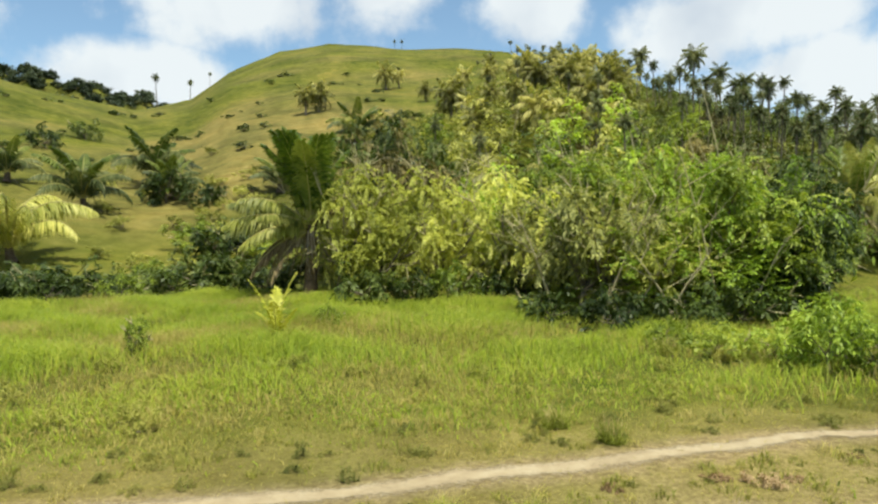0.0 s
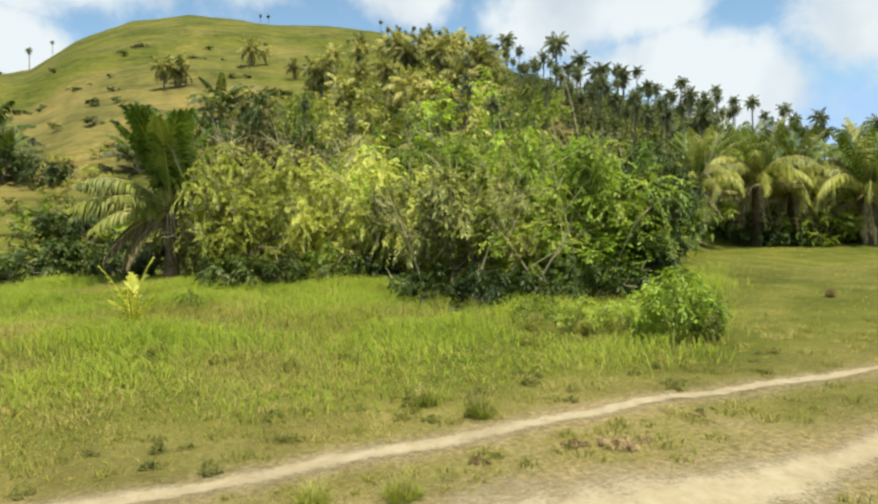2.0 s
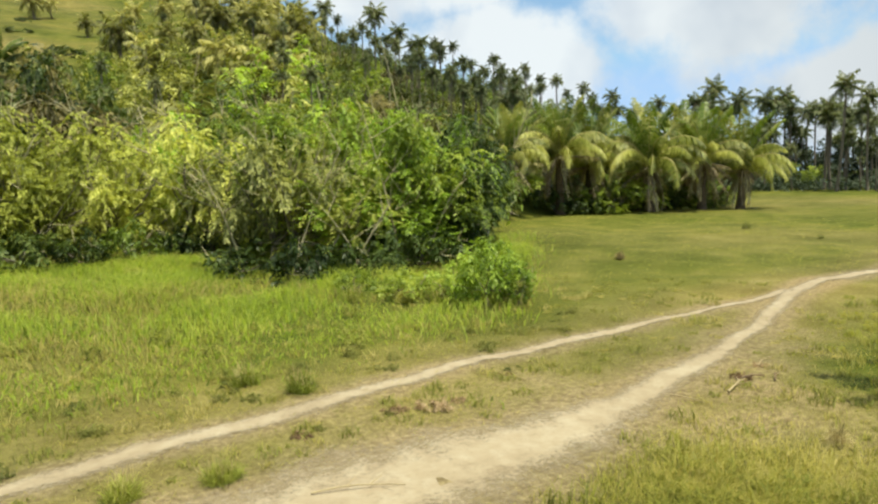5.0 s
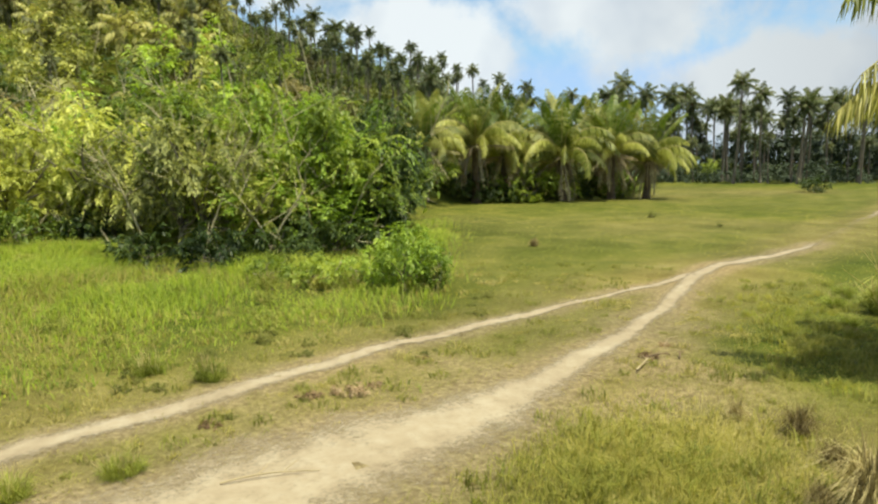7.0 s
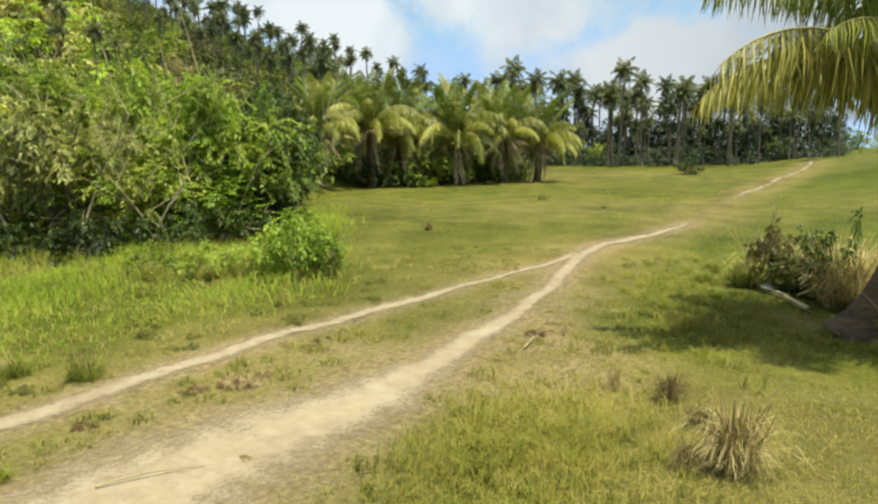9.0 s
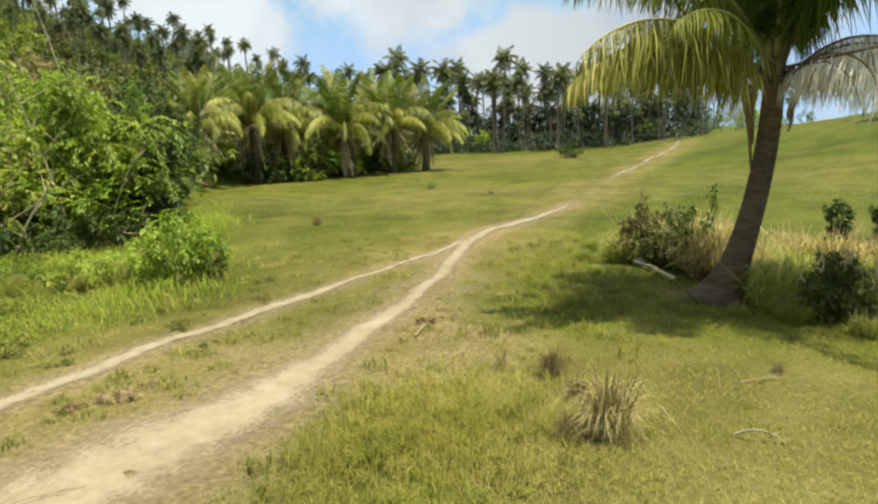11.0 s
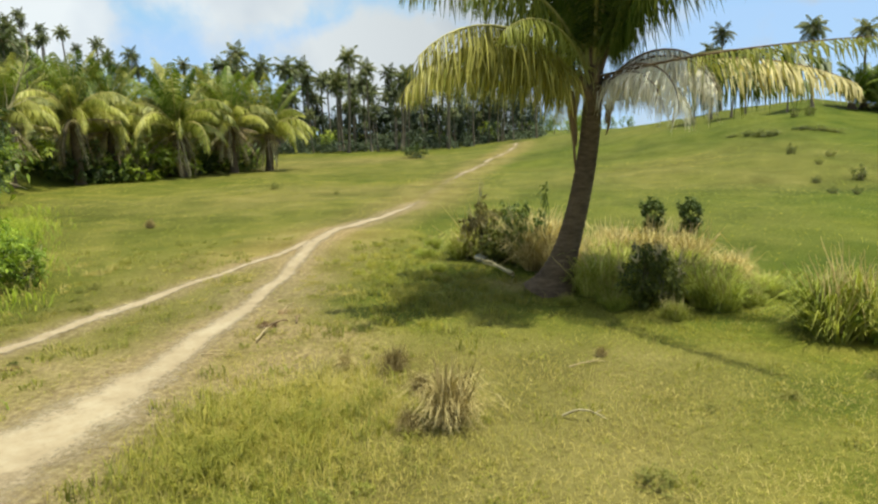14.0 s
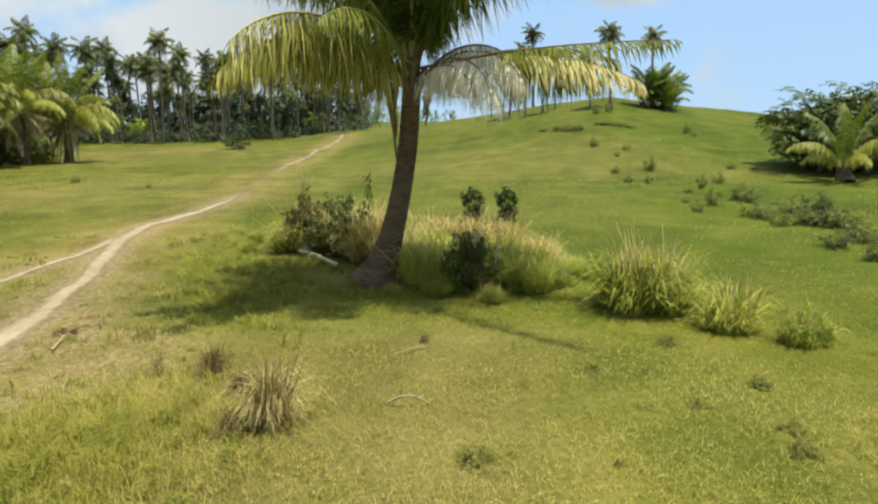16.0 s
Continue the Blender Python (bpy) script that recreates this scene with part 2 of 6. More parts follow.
fray(M_TRAIL)
M_BARK = rough_material("grey_bark", [(0.35, (0.10, 0.08, 0.06)), (0.65, (0.27, 0.23, 0.18))], 9.0, 0.9, 0.6, (1, 1, 0.3))
M_TWIG = rough_material("pale_bare_twig", [(0.35, (0.29, 0.245, 0.14)), (0.65, (0.52, 0.46, 0.28))], 9.0, 0.9, 0.4)
M_PALM_BARK = rough_material("ringed_palm_bark", [(0.35, (0.054, 0.038, 0.024)), (0.65, (0.165, 0.121, 0.079))], 7.0, 0.9, 0.7, (1, 1, 3.5))
M_STEM = rough_material("palm_stalk", [(0.35, (0.32, 0.29, 0.08)), (0.65, (0.50, 0.44, 0.17))], 5.0, 0.6, 0.2)
M_HUSK = rough_material("dry_husk", [(0.35, (0.10, 0.065, 0.04)), (0.65, (0.30, 0.21, 0.13))], 8.0, 0.95, 0.6, (1, 1, 0.2))
M_STONE = rough_material("pale_stone", [(0.35, (0.36, 0.34, 0.30)), (0.65, (0.66, 0.64, 0.58))], 8.0, 0.9, 0.5)
M_LOG = rough_material("weathered_wood", [(0.35, (0.17, 0.13, 0.09)), (0.65, (0.44, 0.36, 0.26))], 9.0, 0.9, 0.5)
M_FROND = leaf_material("palm_leaf_green", [(0.1, (0.031, 0.058, 0.008)), (0.5, (0.094, 0.138, 0.016)), (0.9, (0.198, 0.220, 0.041))], 0.38, 0.4, 1.0, 0.20)
M_FROND_DEEP = leaf_material("palm_leaf_deep", [(0.1, (0.024, 0.042, 0.008)), (0.5, (0.062, 0.092, 0.014)), (0.9, (0.150, 0.170, 0.034))], 0.45, 0.4, 1.0, 0.20)
M_FROND_GOLD = leaf_material("palm_leaf_yellowing", [(0.1, (0.086, 0.102, 0.016)), (0.5, (0.236, 0.244, 0.048)), (0.9, (0.440, 0.415, 0.125))], 0.6, 0.45, 1.0, 0.15)
M_FROND_SAND = leaf_material("palm_leaf_sandy", [(0.1, (0.170, 0.140, 0.062)), (0.5, (0.400, 0.345, 0.165)), (0.9, (0.600, 0.535, 0.300))], 0.5, 0.6, 1.0, 0.35)
M_FROND_DEAD = leaf_material("palm_leaf_dry_grey", [(0.1, (0.250, 0.215, 0.165)), (0.5, (0.500, 0.460, 0.380)), (0.9, (0.700, 0.665, 0.580))], 0.5, 0.7, 1.0, 0.35)
M_FROND_BROWN = leaf_material("palm_leaf_dry_brown", [(0.1, (0.060, 0.042, 0.022)), (0.5, (0.160, 0.118, 0.062)), (0.9, (0.360, 0.290, 0.170))], 0.40, 0.7, 1.0, 0.2)
M_FROND_TAN = leaf_material("palm_leaf_tan", [(0.1, (0.052, 0.071, 0.012)), (0.5, (0.148, 0.157, 0.034)), (0.9, (0.295, 0.282, 0.085))], 0.50, 0.5, 1.0, 0.30)
M_FROND_OCHRE = leaf_material("palm_leaf_ochre", [(0.1, (0.040, 0.044, 0.011)), (0.5, (0.158, 0.156, 0.034)), (0.9, (0.380, 0.345, 0.105))], 0.45, 0.5, 1.0, 0.15)
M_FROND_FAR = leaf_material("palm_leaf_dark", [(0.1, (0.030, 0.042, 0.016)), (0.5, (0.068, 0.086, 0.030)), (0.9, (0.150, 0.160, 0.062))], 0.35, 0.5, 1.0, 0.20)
M_LEAF_LIME = leaf_material("leaf_lime", [(0.1, (0.050, 0.084, 0.008)), (0.5, (0.165, 0.244, 0.022)), (0.9, (0.345, 0.420, 0.058))], 0.72, 0.45, 1.0, 0.15)
M_LEAF_OLIVE = leaf_material("leaf_olive", [(0.1, (0.074, 0.088, 0.014)), (0.5, (0.222, 0.240, 0.038)), (0.9, (0.460, 0.455, 0.115))], 0.72, 0.5, 1.6, 0.38)
M_LEAF_GREY = leaf_material("leaf_grey_olive", [(0.1, (0.058, 0.068, 0.018)), (0.5, (0.170, 0.180, 0.052)), (0.9, (0.410, 0.400, 0.140))], 0.65, 0.5, 1.6, 0.36)
M_LEAF_FRESH = leaf_material("leaf_fresh_green", [(0.1, (0.050, 0.084, 0.010)), (0.5, (0.140, 0.205, 0.020)), (0.9, (0.285, 0.350, 0.050))], 0.52, 0.45, 1.0, 0.12)
M_LEAF_HILL = leaf_material("leaf_hill_olive", [(0.1, (0.054, 0.062, 0.012)), (0.5, (0.166, 0.176, 0.030)), (0.9, (0.410, 0.395, 0.105))], 0.48, 0.5, 1.0, 0.14)
M_LEAF_DEEP = leaf_material("leaf_deep_green", [(0.1, (0.036, 0.058, 0.010)), (0.5, (0.122, 0.165, 0.019)), (0.9, (0.265, 0.305, 0.046))], 0.58, 0.45, 1.0, 0.14)
M_LEAF_DARK = leaf_material("leaf_dark_green", [(0.1, (0.016, 0.028, 0.008)), (0.5, (0.044, 0.068, 0.014)), (0.9, (0.112, 0.140, 0.032))], 0.40, 0.45, 1.0, 0.10)
M_FROND_STRAW = leaf_material("palm_leaf_straw", [(0.1, (0.090, 0.086, 0.017)), (0.5, (0.310, 0.282, 0.070)), (0.9, (0.600, 0.535, 0.230))], 0.72, 0.45, 1.0, 0.15)
M_SEEDLING = leaf_material("seedling_leaf", [(0.1, (0.20, 0.20, 0.014)), (0.5, (0.30, 0.305, 0.034)), (0.9, (0.44, 0.42, 0.08))], 0.5, 0.5, 1.0, 0.2)
M_MOP = leaf_material("dry_mop_blades", [(0.1, (0.085, 0.062, 0.024)), (0.5, (0.240, 0.190, 0.080)), (0.9, (0.460, 0.385, 0.190))], 0.42, 0.7, 1.0, 0.18)
M_STICK = rough_material("tan_stick", [(0.35, (0.30, 0.23, 0.12)), (0.65, (0.52, 0.42, 0.25))], 9.0, 0.9, 0.4)
M_VERGE = leaf_material("verge_blades", [(0.1, (0.078, 0.092, 0.011)), (0.5, (0.166, 0.164, 0.023)), (0.9, (0.302, 0.255, 0.060))], 0.6, 0.6, 0.8, 0.6)
M_WOODS = leaf_material("distant_leaf", [(0.1, (0.022, 0.034, 0.020)), (0.5, (0.045, 0.062, 0.036)), (0.9, (0.08, 0.10, 0.055))], 0.3, 0.6, 0.2, 0.2)
M_LEAF_SLOPE = leaf_material("leaf_dull_green", [(0.1, (0.024, 0.036, 0.008)), (0.5, (0.082, 0.096, 0.018)), (0.9, (0.185, 0.190, 0.040))], 0.42, 0.5, 1.0, 0.15)
M_LEAF_BROWN = leaf_material("leaf_brownish", [(0.1, (0.030, 0.028, 0.012)), (0.5, (0.104, 0.090, 0.032)), (0.9, (0.300, 0.250, 0.105))], 0.38, 0.6, 1.0, 0.15)
M_GRASS = leaf_material("green_blades", [(0.1, (0.084, 0.130, 0.008)), (0.5, (0.166, 0.212, 0.020)), (0.9, (0.285, 0.290, 0.056))], 0.70, 0.6, 0.5, 0.80)
M_TURF = leaf_material("turf_blades", [(0.1, (0.066, 0.086, 0.007)), (0.5, (0.129, 0.144, 0.015)), (0.9, (0.216, 0.197, 0.041))], 0.65, 0.6, 0.8, 0.80)
M_WEED = leaf_material("weed_leaf", [(0.1, (0.075, 0.090, 0.014)), (0.5, (0.165, 0.175, 0.028)), (0.9, (0.26, 0.25, 0.06))], 0.55, 0.6, 1.0, 0.5)
M_WEED_DARK = leaf_material("dark_weed_leaf", [(0.1, (0.058, 0.067, 0.015)), (0.5, (0.117, 0.123, 0.025)), (0.9, (0.211, 0.193, 0.052))], 0.5, 0.6, 1.0, 0.4)
M_DRIED = leaf_material("dried_fern_leaf", [(0.1, (0.085, 0.050, 0.028)), (0.5, (0.190, 0.120, 0.065)), (0.9, (0.33, 0.24, 0.14))], 0.4, 0.7, 1.0, 0.4)
M_GRASS_DRY = leaf_material("straw_blades", [(0.1, (0.113, 0.106, 0.022)), (0.5, (0.222, 0.194, 0.054)), (0.9, (0.355, 0.298, 0.122))], 0.62, 0.7, 0.8, 0.80)
M_SOD = leaf_material("sod_blades", [(0.1, (0.064, 0.078, 0.011)), (0.5, (0.135, 0.142, 0.022)), (0.9, (0.230, 0.208, 0.050))], 0.55, 0.6, 0.8, 0.6)
M_CLUMP = leaf_material("clump_blades", [(0.1, (0.101, 0.119, 0.015)), (0.5, (0.200, 0.215, 0.034)), (0.9, (0.350, 0.330, 0.090))], 0.55, 0.55, 1.0, 0.40)
# a lighter copy of the clump blades, with the sunlight put into the colour
M_CLUMP_LIGHT = leaf_material("sunlit_clump_blades", [(0.1, (0.100, 0.128, 0.015)), (0.5, (0.245, 0.272, 0.042)), (0.9, (0.470, 0.470, 0.130))], 0.60, 0.55, 1.0, 0.5)
M_CLUMP_DRY = leaf_material("dry_clump_blades", [(0.1, (0.160, 0.122, 0.046)), (0.5, (0.340, 0.276, 0.118)), (0.9, (0.520, 0.440, 0.220))], 0.50, 0.7, 1.0, 0.40)

# ---- the land ----
EYE = 2.5
# bearing to the left of the first view (degrees), foot of the slope (m), crest (m), crest seen from the eye (degrees above level)
RELIEF = [(75, 40, 210, 11.0), (33, 40, 210, 10.9), (24, 40, 230, 9.4), (20, 40, 250, 10.3), (17, 40, 265, 12.6), (13, 42, 275, 14.3),
          (9, 42, 280, 15.2), (-1, 40, 265, 14.7), (-6, 36, 225, 14.2), (-10, 32, 180, 13.4), (-15, 28, 135, 11.3), (-20, 28, 120, 9.6),
          (-30, 33, 120, 7.0), (-35, 42, 120, 5.2), (-40, 50, 115, 2.8), (-45, 55, 100, 0.4), (-49, 55, 90, -1.2), (-65, 45, 80, -1.3),
          (-78, 36, 70, -0.2), (-83, 32, 66, 0.5), (-88, 30, 64, 1.3), (-92, 30, 64, 1.7), (-95, 30, 66, 1.2), (-104, 30, 75, 0.2)]


def smooth(a, b, v):
    k = np.clip((v - a) / (b - a), 0, 1)
    return k * k * (3 - 2 * k)


def lay(x, y):
    """Height of the land at x, y (arrays or numbers)."""
    x, y = np.asarray(x, float), np.asarray(y, float)
    r, b = np.hypot(x, y), np.degrees(np.arctan2(-x, y))
    t = np.array(RELIEF[::-1], float)
    foot, crest, up = (np.interp(b, t[:, 0], t[:, k]) for k in (1, 2, 3))
    top = EYE + crest * np.tan(np.radians(up))
    s = np.clip((r - foot) / (crest - foot), 0, 1)
    hill = top * (0.86 * s + 0.14 * s * s * (3 - 2 * s)) * smooth(-0.02, 0.10, s)
    past = np.clip((r - crest) / 160, 0, 1)
    hill = np.where(r > crest, top * (1 - smooth(0, 1, past)), hill)
    rough = 0.05 * np.sin(0.83 * x + 0.3 * y) * np.sin(0.61 * y - 0.37 * x + 1.0) + 0.03 * np.sin(2.1 * x - 1.3 * y) * np.sin(1.7 * y + 0.9 * x)
    far = 0.5 * np.sin(0.11 * x + 1.0) * np.sin(0.13 * y + 0.4) + 0.9 * np.sin(0.043 * x - 0.05 * y)
    knoll = 0.95 * (1 - smooth(0.6, 3.6, r))
    spine = np.interp(b, [8, 14, 18, 21, 24, 28, 33, 45, 80], [0, 20, 64, 75, 80, 86, 91, 96, 60])
    range_far = (spine + 2 * np.sin(b * 1.7) + 1.5 * np.sin(b * 4.1)) * np.exp(-((r - 440) / 70) ** 2)
    hill = np.maximum(hill, range_far * (r > crest))
    return hill + rough * smooth(4, 9, r) + far * smooth(45, 120, r) * np.where(hill > 6, 1.0, 0.12) + knoll


# trodden ways: x, y, half width (m)
TRAIL_UPPER = [(-26.0, -1.0, 0.26), (-9.0, 4.4, 0.26), (-5.0, 5.45, 0.25), (-2.4, 5.98, 0.23), (-1.0, 6.32, 0.21), (0.4, 6.75, 0.19), (1.9, 7.02, 0.17), (3.4, 7.46, 0.16), (4.6, 7.86, 0.15), (5.9, 8.18, 0.14), (8.2, 8.58, 0.12), (10.0, 8.95, 0.11), (12.7, 9.3, 0.11)]
TRAIL_LOWER = [(-24.0, -2.6, 0.75), (-12.0, 1.8, 0.75), (-3.0, 4.1, 0.74), (0.0, 4.55, 0.74), (1.4, 4.74, 0.73), (2.33, 4.92, 0.71), (2.9, 5.02, 0.66), (3.42, 5.13, 0.58), (4.1, 5.32, 0.45), (4.93, 5.6, 0.28), (5.9, 5.95, 0.22),
               (7.2, 6.4, 0.18), (9.07, 7.33, 0.16), (10.8, 8.3, 0.16), (12.65, 9.2, 0.2), (14.6, 9.85, 0.2), (16.5, 10.3, 0.2), (19.95, 10.85, 0.17), (25.0, 12.6, 0.11), (35.0, 16.0, 0.22), (46.0, 19.0, 0.32), (58.5, 21.6, 0.36), (66.0, 24.0, 0.25)]


def curve_points(rows, step):
    """A smooth line through rows, at even steps."""
    p = np.array(rows, float)
    d = np.concatenate([[0], np.cumsum(np.hypot(*np.diff(p[:, :2], axis=0).T))])
    ext = np.vstack([2 * p[0] - p[1], p, 2 * p[-1] - p[-2]])
    out = []
    for s in np.arange(0, d[-1], step):
        i = min(np.searchsorted(d, s, side="right") - 1, len(p) - 2)
        u = (s - d[i]) / (d[i + 1] - d[i])
        a, b, c, e = ext[i:i + 4]
        out.append(0.5 * (2 * b + (c - a) * u + (2 * a - 5 * b + 4 * c - e) * u * u + (3 * b - a - 3 * c + e) * u ** 3))
    return np.array(out)


def off_trail(x, y, rows):
    """Distance from a trodden way's edge, metres (minus: on it)."""
    p = curve_points(rows, 0.5)
    x, y = np.asarray(x, float).ravel(), np.asarray(y, float).ravel()
    best = np.full(x.shape, 1e9)
    for q in p:
        best = np.minimum(best, np.hypot(x - q[0], y - q[1]) - q[2])
    return best


def array_mesh(name, verts, faces, materials, slots=None, flat=False):
    """A mesh from arrays; faces: a list of (n, 3) and (n, 4) arrays, slots: a material index for each of them."""
    me = bpy.data.meshes.new(name)
    verts = np.asarray(verts, np.float32)
    me.vertices.add(len(verts))
    me.vertices.foreach_set("co", verts.ravel())
    faces = [np.asarray(f, np.int32) for f in faces]
    keep = [k for k, f in enumerate(faces) if len(f)]
    loops = np.concatenate([faces[k].ravel() for k in keep])
    sizes = np.concatenate([np.full(len(faces[k]), faces[k].shape[1]) for k in keep])
    me.loops.add(len(loops))
    me.loops.foreach_set("vertex_index", loops)
    me.polygons.add(len(sizes))
    me.polygons.foreach_set("loop_start", np.concatenate([[0], np.cumsum(sizes)[:-1]]).astype(np.int32))
    me.polygons.foreach_set("loop_total", sizes.astype(np.int32))
    if slots:
        me.polygons.foreach_set("material_index", np.concatenate([np.full(len(faces[k]), slots[k]) for k in keep]).astype(np.int32))
    me.polygons.foreach_set("use_smooth", np.full(len(sizes), not flat))
    for m in materials:
        me.materials.append(m)
    me.update(calc_edges=True)
    return me


def part(name, me, parent, label="", m=None):
    ob = new(name, me)
    ob.parent = parent
    if m is not None:
        ob.matrix_basis = m
    return tagged(ob, label)


def thing(name, m, label, category, group="", kind=""):
    ob = new(name)
    ob.empty_display_size = 0.3
    ob.matrix_basis = m
    return tagged(ob, label, category, group, kind)


def at(x, y, turn=0.0, size=1.0, sink=0.04):
    s = size if isinstance(size, tuple) else (size, size, size)
    return Matrix.LocRotScale((x, y, float(lay(x, y)) - sink), Euler((0, 0, radians(turn))), s)


# worn patches: x, y, width, strength
WORN = [(6.4, 5.3, 1.0, 0.75), (5.4, 4.5, 0.8, 0.65), (8.6, 6.2, 1.0, 0.65), (7.4, 5.8, 0.9, 0.72), (9.8, 7.0, 0.9, 0.55), (6.0, 3.7, 0.7, 0.6), (5.9, 4.5, 0.8, 0.72), (5.2, 3.2, 0.7, 0.45), (5.5, 2.6, 0.6, 0.5), (6.8, 4.7, 0.9, 0.66), (11.2, 7.9, 0.8, 0.45),
        (2.2, 6.3, 0.9, 0.5), (4.6, 6.9, 1.2, 0.5), (0.6, 5.9, 0.9, 0.45), (10.4, 3.6, 1.0, 0.4), (7.6, 5.0, 0.8, 0.55), (3.4, 6.4, 0.8, 0.5), (6.4, 7.0, 0.8, 0.45)]


def worn(x, y):
    """How far the turf is worn off, 0 to 1."""
    best = np.zeros(np.shape(x))
    for px, py, w, k in WORN:
        best = np.maximum(best, k * np.exp(-((x - px) ** 2 + (y - py) ** 2) / w ** 2))
    return best


def make_ground():
    fine, coarse = np.arange(46, -126, -0.5), np.arange(-126, -314, -4.0)
    b = np.radians(np.concatenate([fine, coarse]))
    r = np.concatenate([[0.4, 1.0, 1.6, 2.2], 2.7 * 1.026 ** np.arange(0, 286)])
    R, B = np.meshgrid(r, b, indexing="ij")
    x, y = -R * np.sin(B), R * np.cos(B)
    z = lay(x, y)
    nr, nb = R.shape
    idx = np.arange(nr * nb).reshape(nr, nb)
    nxt = np.roll(idx, -1, axis=1)
    quads = np.stack([idx[:-1], nxt[:-1], nxt[1:], idx[1:]], -1).reshape(-1, 4)
    verts = np.concatenate([np.stack([x, y, z], -1).reshape(-1, 3), [[0, 0, float(lay(0, 0))]]])
    c = nr * nb
    fan = np.stack([np.full(nb, c), nxt[0], idx[0]], -1)
    me = array_mesh("ground", verts, [quads, fan], [M_GROUND])
    vx, vy = verts[:, 0], verts[:, 1]
    rr, bb = np.hypot(vx, vy), np.degrees(np.arctan2(-vx, vy))
    du, dl = off_trail(vx, vy, TRAIL_UPPER), off_trail(vx, vy, TRAIL_LOWER)
    d = np.minimum(du, dl)
    straw = 0.36 + 0.42 * (1 - smooth(0.2, 2.1, d))
    right = 1 - smooth(-62, -50, bb)
    straw += right * (0.22 + 0.26 * smooth(-92, -80, bb)) * (1 - smooth(6.5, 9.5, rr)) - 0.06 * (1 - smooth(-90, -76, bb)) * smooth(6.5, 9.5, rr) * (1 - smooth(50, 70, rr))
    open_field = (1 - smooth(-36, -28, bb)) * smooth(10, 14, rr) * (1 - smooth(60, 80, rr)) * smooth(0.4, 1.6, d)
    straw += 0.08 * open_field + 0.2 * smooth(-14, 6, bb) * (1 - smooth(11, 17, rr))
    straw += 0.07 * smooth(45, 60, rr) * smooth(-6, 2, bb) - 0.22 * (1 - smooth(-100, -88, bb))
    band = np.exp(-((rr - 100) / 28) ** 2) * smooth(2, 8, bb) * (1 - smooth(20, 28, bb))
    straw = straw + 0.5 * band
    behind = smooth(0.0, 2.5, vy) + smooth(0.5, 2.0, vx)
    straw = np.where(behind < 0.02, 0.45, straw)
    bare = 0.9 * (1 - smooth(-0.05, 0.75, np.minimum(du + 0.1, dl))) * np.where(rr > 24, 0.45, 1.0) + 0.02
    between = np.exp(-(dl / 0.9) ** 2) * (dl > 0) * (rr < 13) * (bb > -50)
    bare = np.maximum(bare, 0.6 * between)
    bare = np.maximum(bare, 0.95 * worn(vx, vy))
    lush = 0.35 + 0.4 * smooth(9, 14, rr) * smooth(-34, -28, bb) * (1 - smooth(26, 40, rr)) + 0.35 * (1 - smooth(-72, -60, bb)) * smooth(9, 13, rr) + 0.12 * smooth(40, 55, rr) * smooth(-8, 2, bb)
    col = np.stack([np.clip(straw, 0, 1), np.clip(bare, 0, 1), np.clip(lush, 0, 1), 0.25 + 0.65 * smooth(38, 55, rr) * smooth(-20, -5, bb)], -1)
    a = me.color_attributes.new("cover", "FLOAT_COLOR", "POINT")
    a.data.foreach_set("color", col.astype(np.float32).ravel())
    tagged(new("ground", me), "rolling grassland with dry straw patches and low hills", "ground", kind="structure")


def make_trail(name, rows, label, seed):
    rng = np.random.default_rng(seed)
    p = curve_points(rows, 0.16)
    t = np.gradient(p[:, :2], axis=0)
    t /= np.linalg.norm(t, axis=1)[:, None]
    n = np.stack([-t[:, 1], t[:, 0]], -1)
    k = np.arange(len(p))

    def ragged():
        w = np.convolve(rng.normal(0, 1, len(p) + 8), np.ones(5) / 5, "same")[4:-4]
        return 0.16 * w + 0.07 * rng.normal(0, 1, len(p)) + 0.12 * np.sin(k * 0.19 + rng.uniform(0, 6))

    left, right = p[:, 2] * (1 + ragged()), p[:, 2] * (1 + ragged())
    across = np.array([-1.0, -0.82, -0.5, -0.2, 0.2, 0.5, 0.82, 1.0])
    rise = np.array([-0.012, -0.004, 0.0, -0.004, -0.004, 0.0, -0.004, -0.012])
    side = np.where(across[None] < 0, right[:, None], left[:, None]) * across[None] * 1.5
    x, y = p[:, 0, None] + side * n[:, 0, None], p[:, 1, None] + side * n[:, 1, None]
    z = lay(x, y) + rise[None] + 0.012 + rng.normal(0, 0.004, x.shape)
    idx = np.arange(x.size).reshape(x.shape)
    quads = np.stack([idx[:-1, :-1], idx[1:, :-1], idx[1:, 1:], idx[:-1, 1:]], -1).reshape(-1, 4)[:, ::-1]
    me = array_mesh(name, np.stack([x, y, z], -1).reshape(-1, 3), [quads], [M_TRAIL])
    rim = me.attributes.new("rim", "FLOAT", "POINT")
    worn = np.array([-0.55, -0.22, 0.22, 0.72, 0.72, 0.22, -0.22, -0.55])[None] - 0.85 * smooth(21, 25, np.hypot(x, y)) + 0.6 * smooth(32, 42, np.hypot(x, y))
    rim.data.foreach_set("value", worn.astype(np.float32).ravel())
    tagged(new(name, me), label, "dirt trail", kind="structure")


make_ground()
make_trail("trail", TRAIL_LOWER, "pale trodden dirt trail crossing dry grass", 3)
make_trail("side_trail", TRAIL_UPPER, "narrow pale dirt footpath joining the trail", 4)


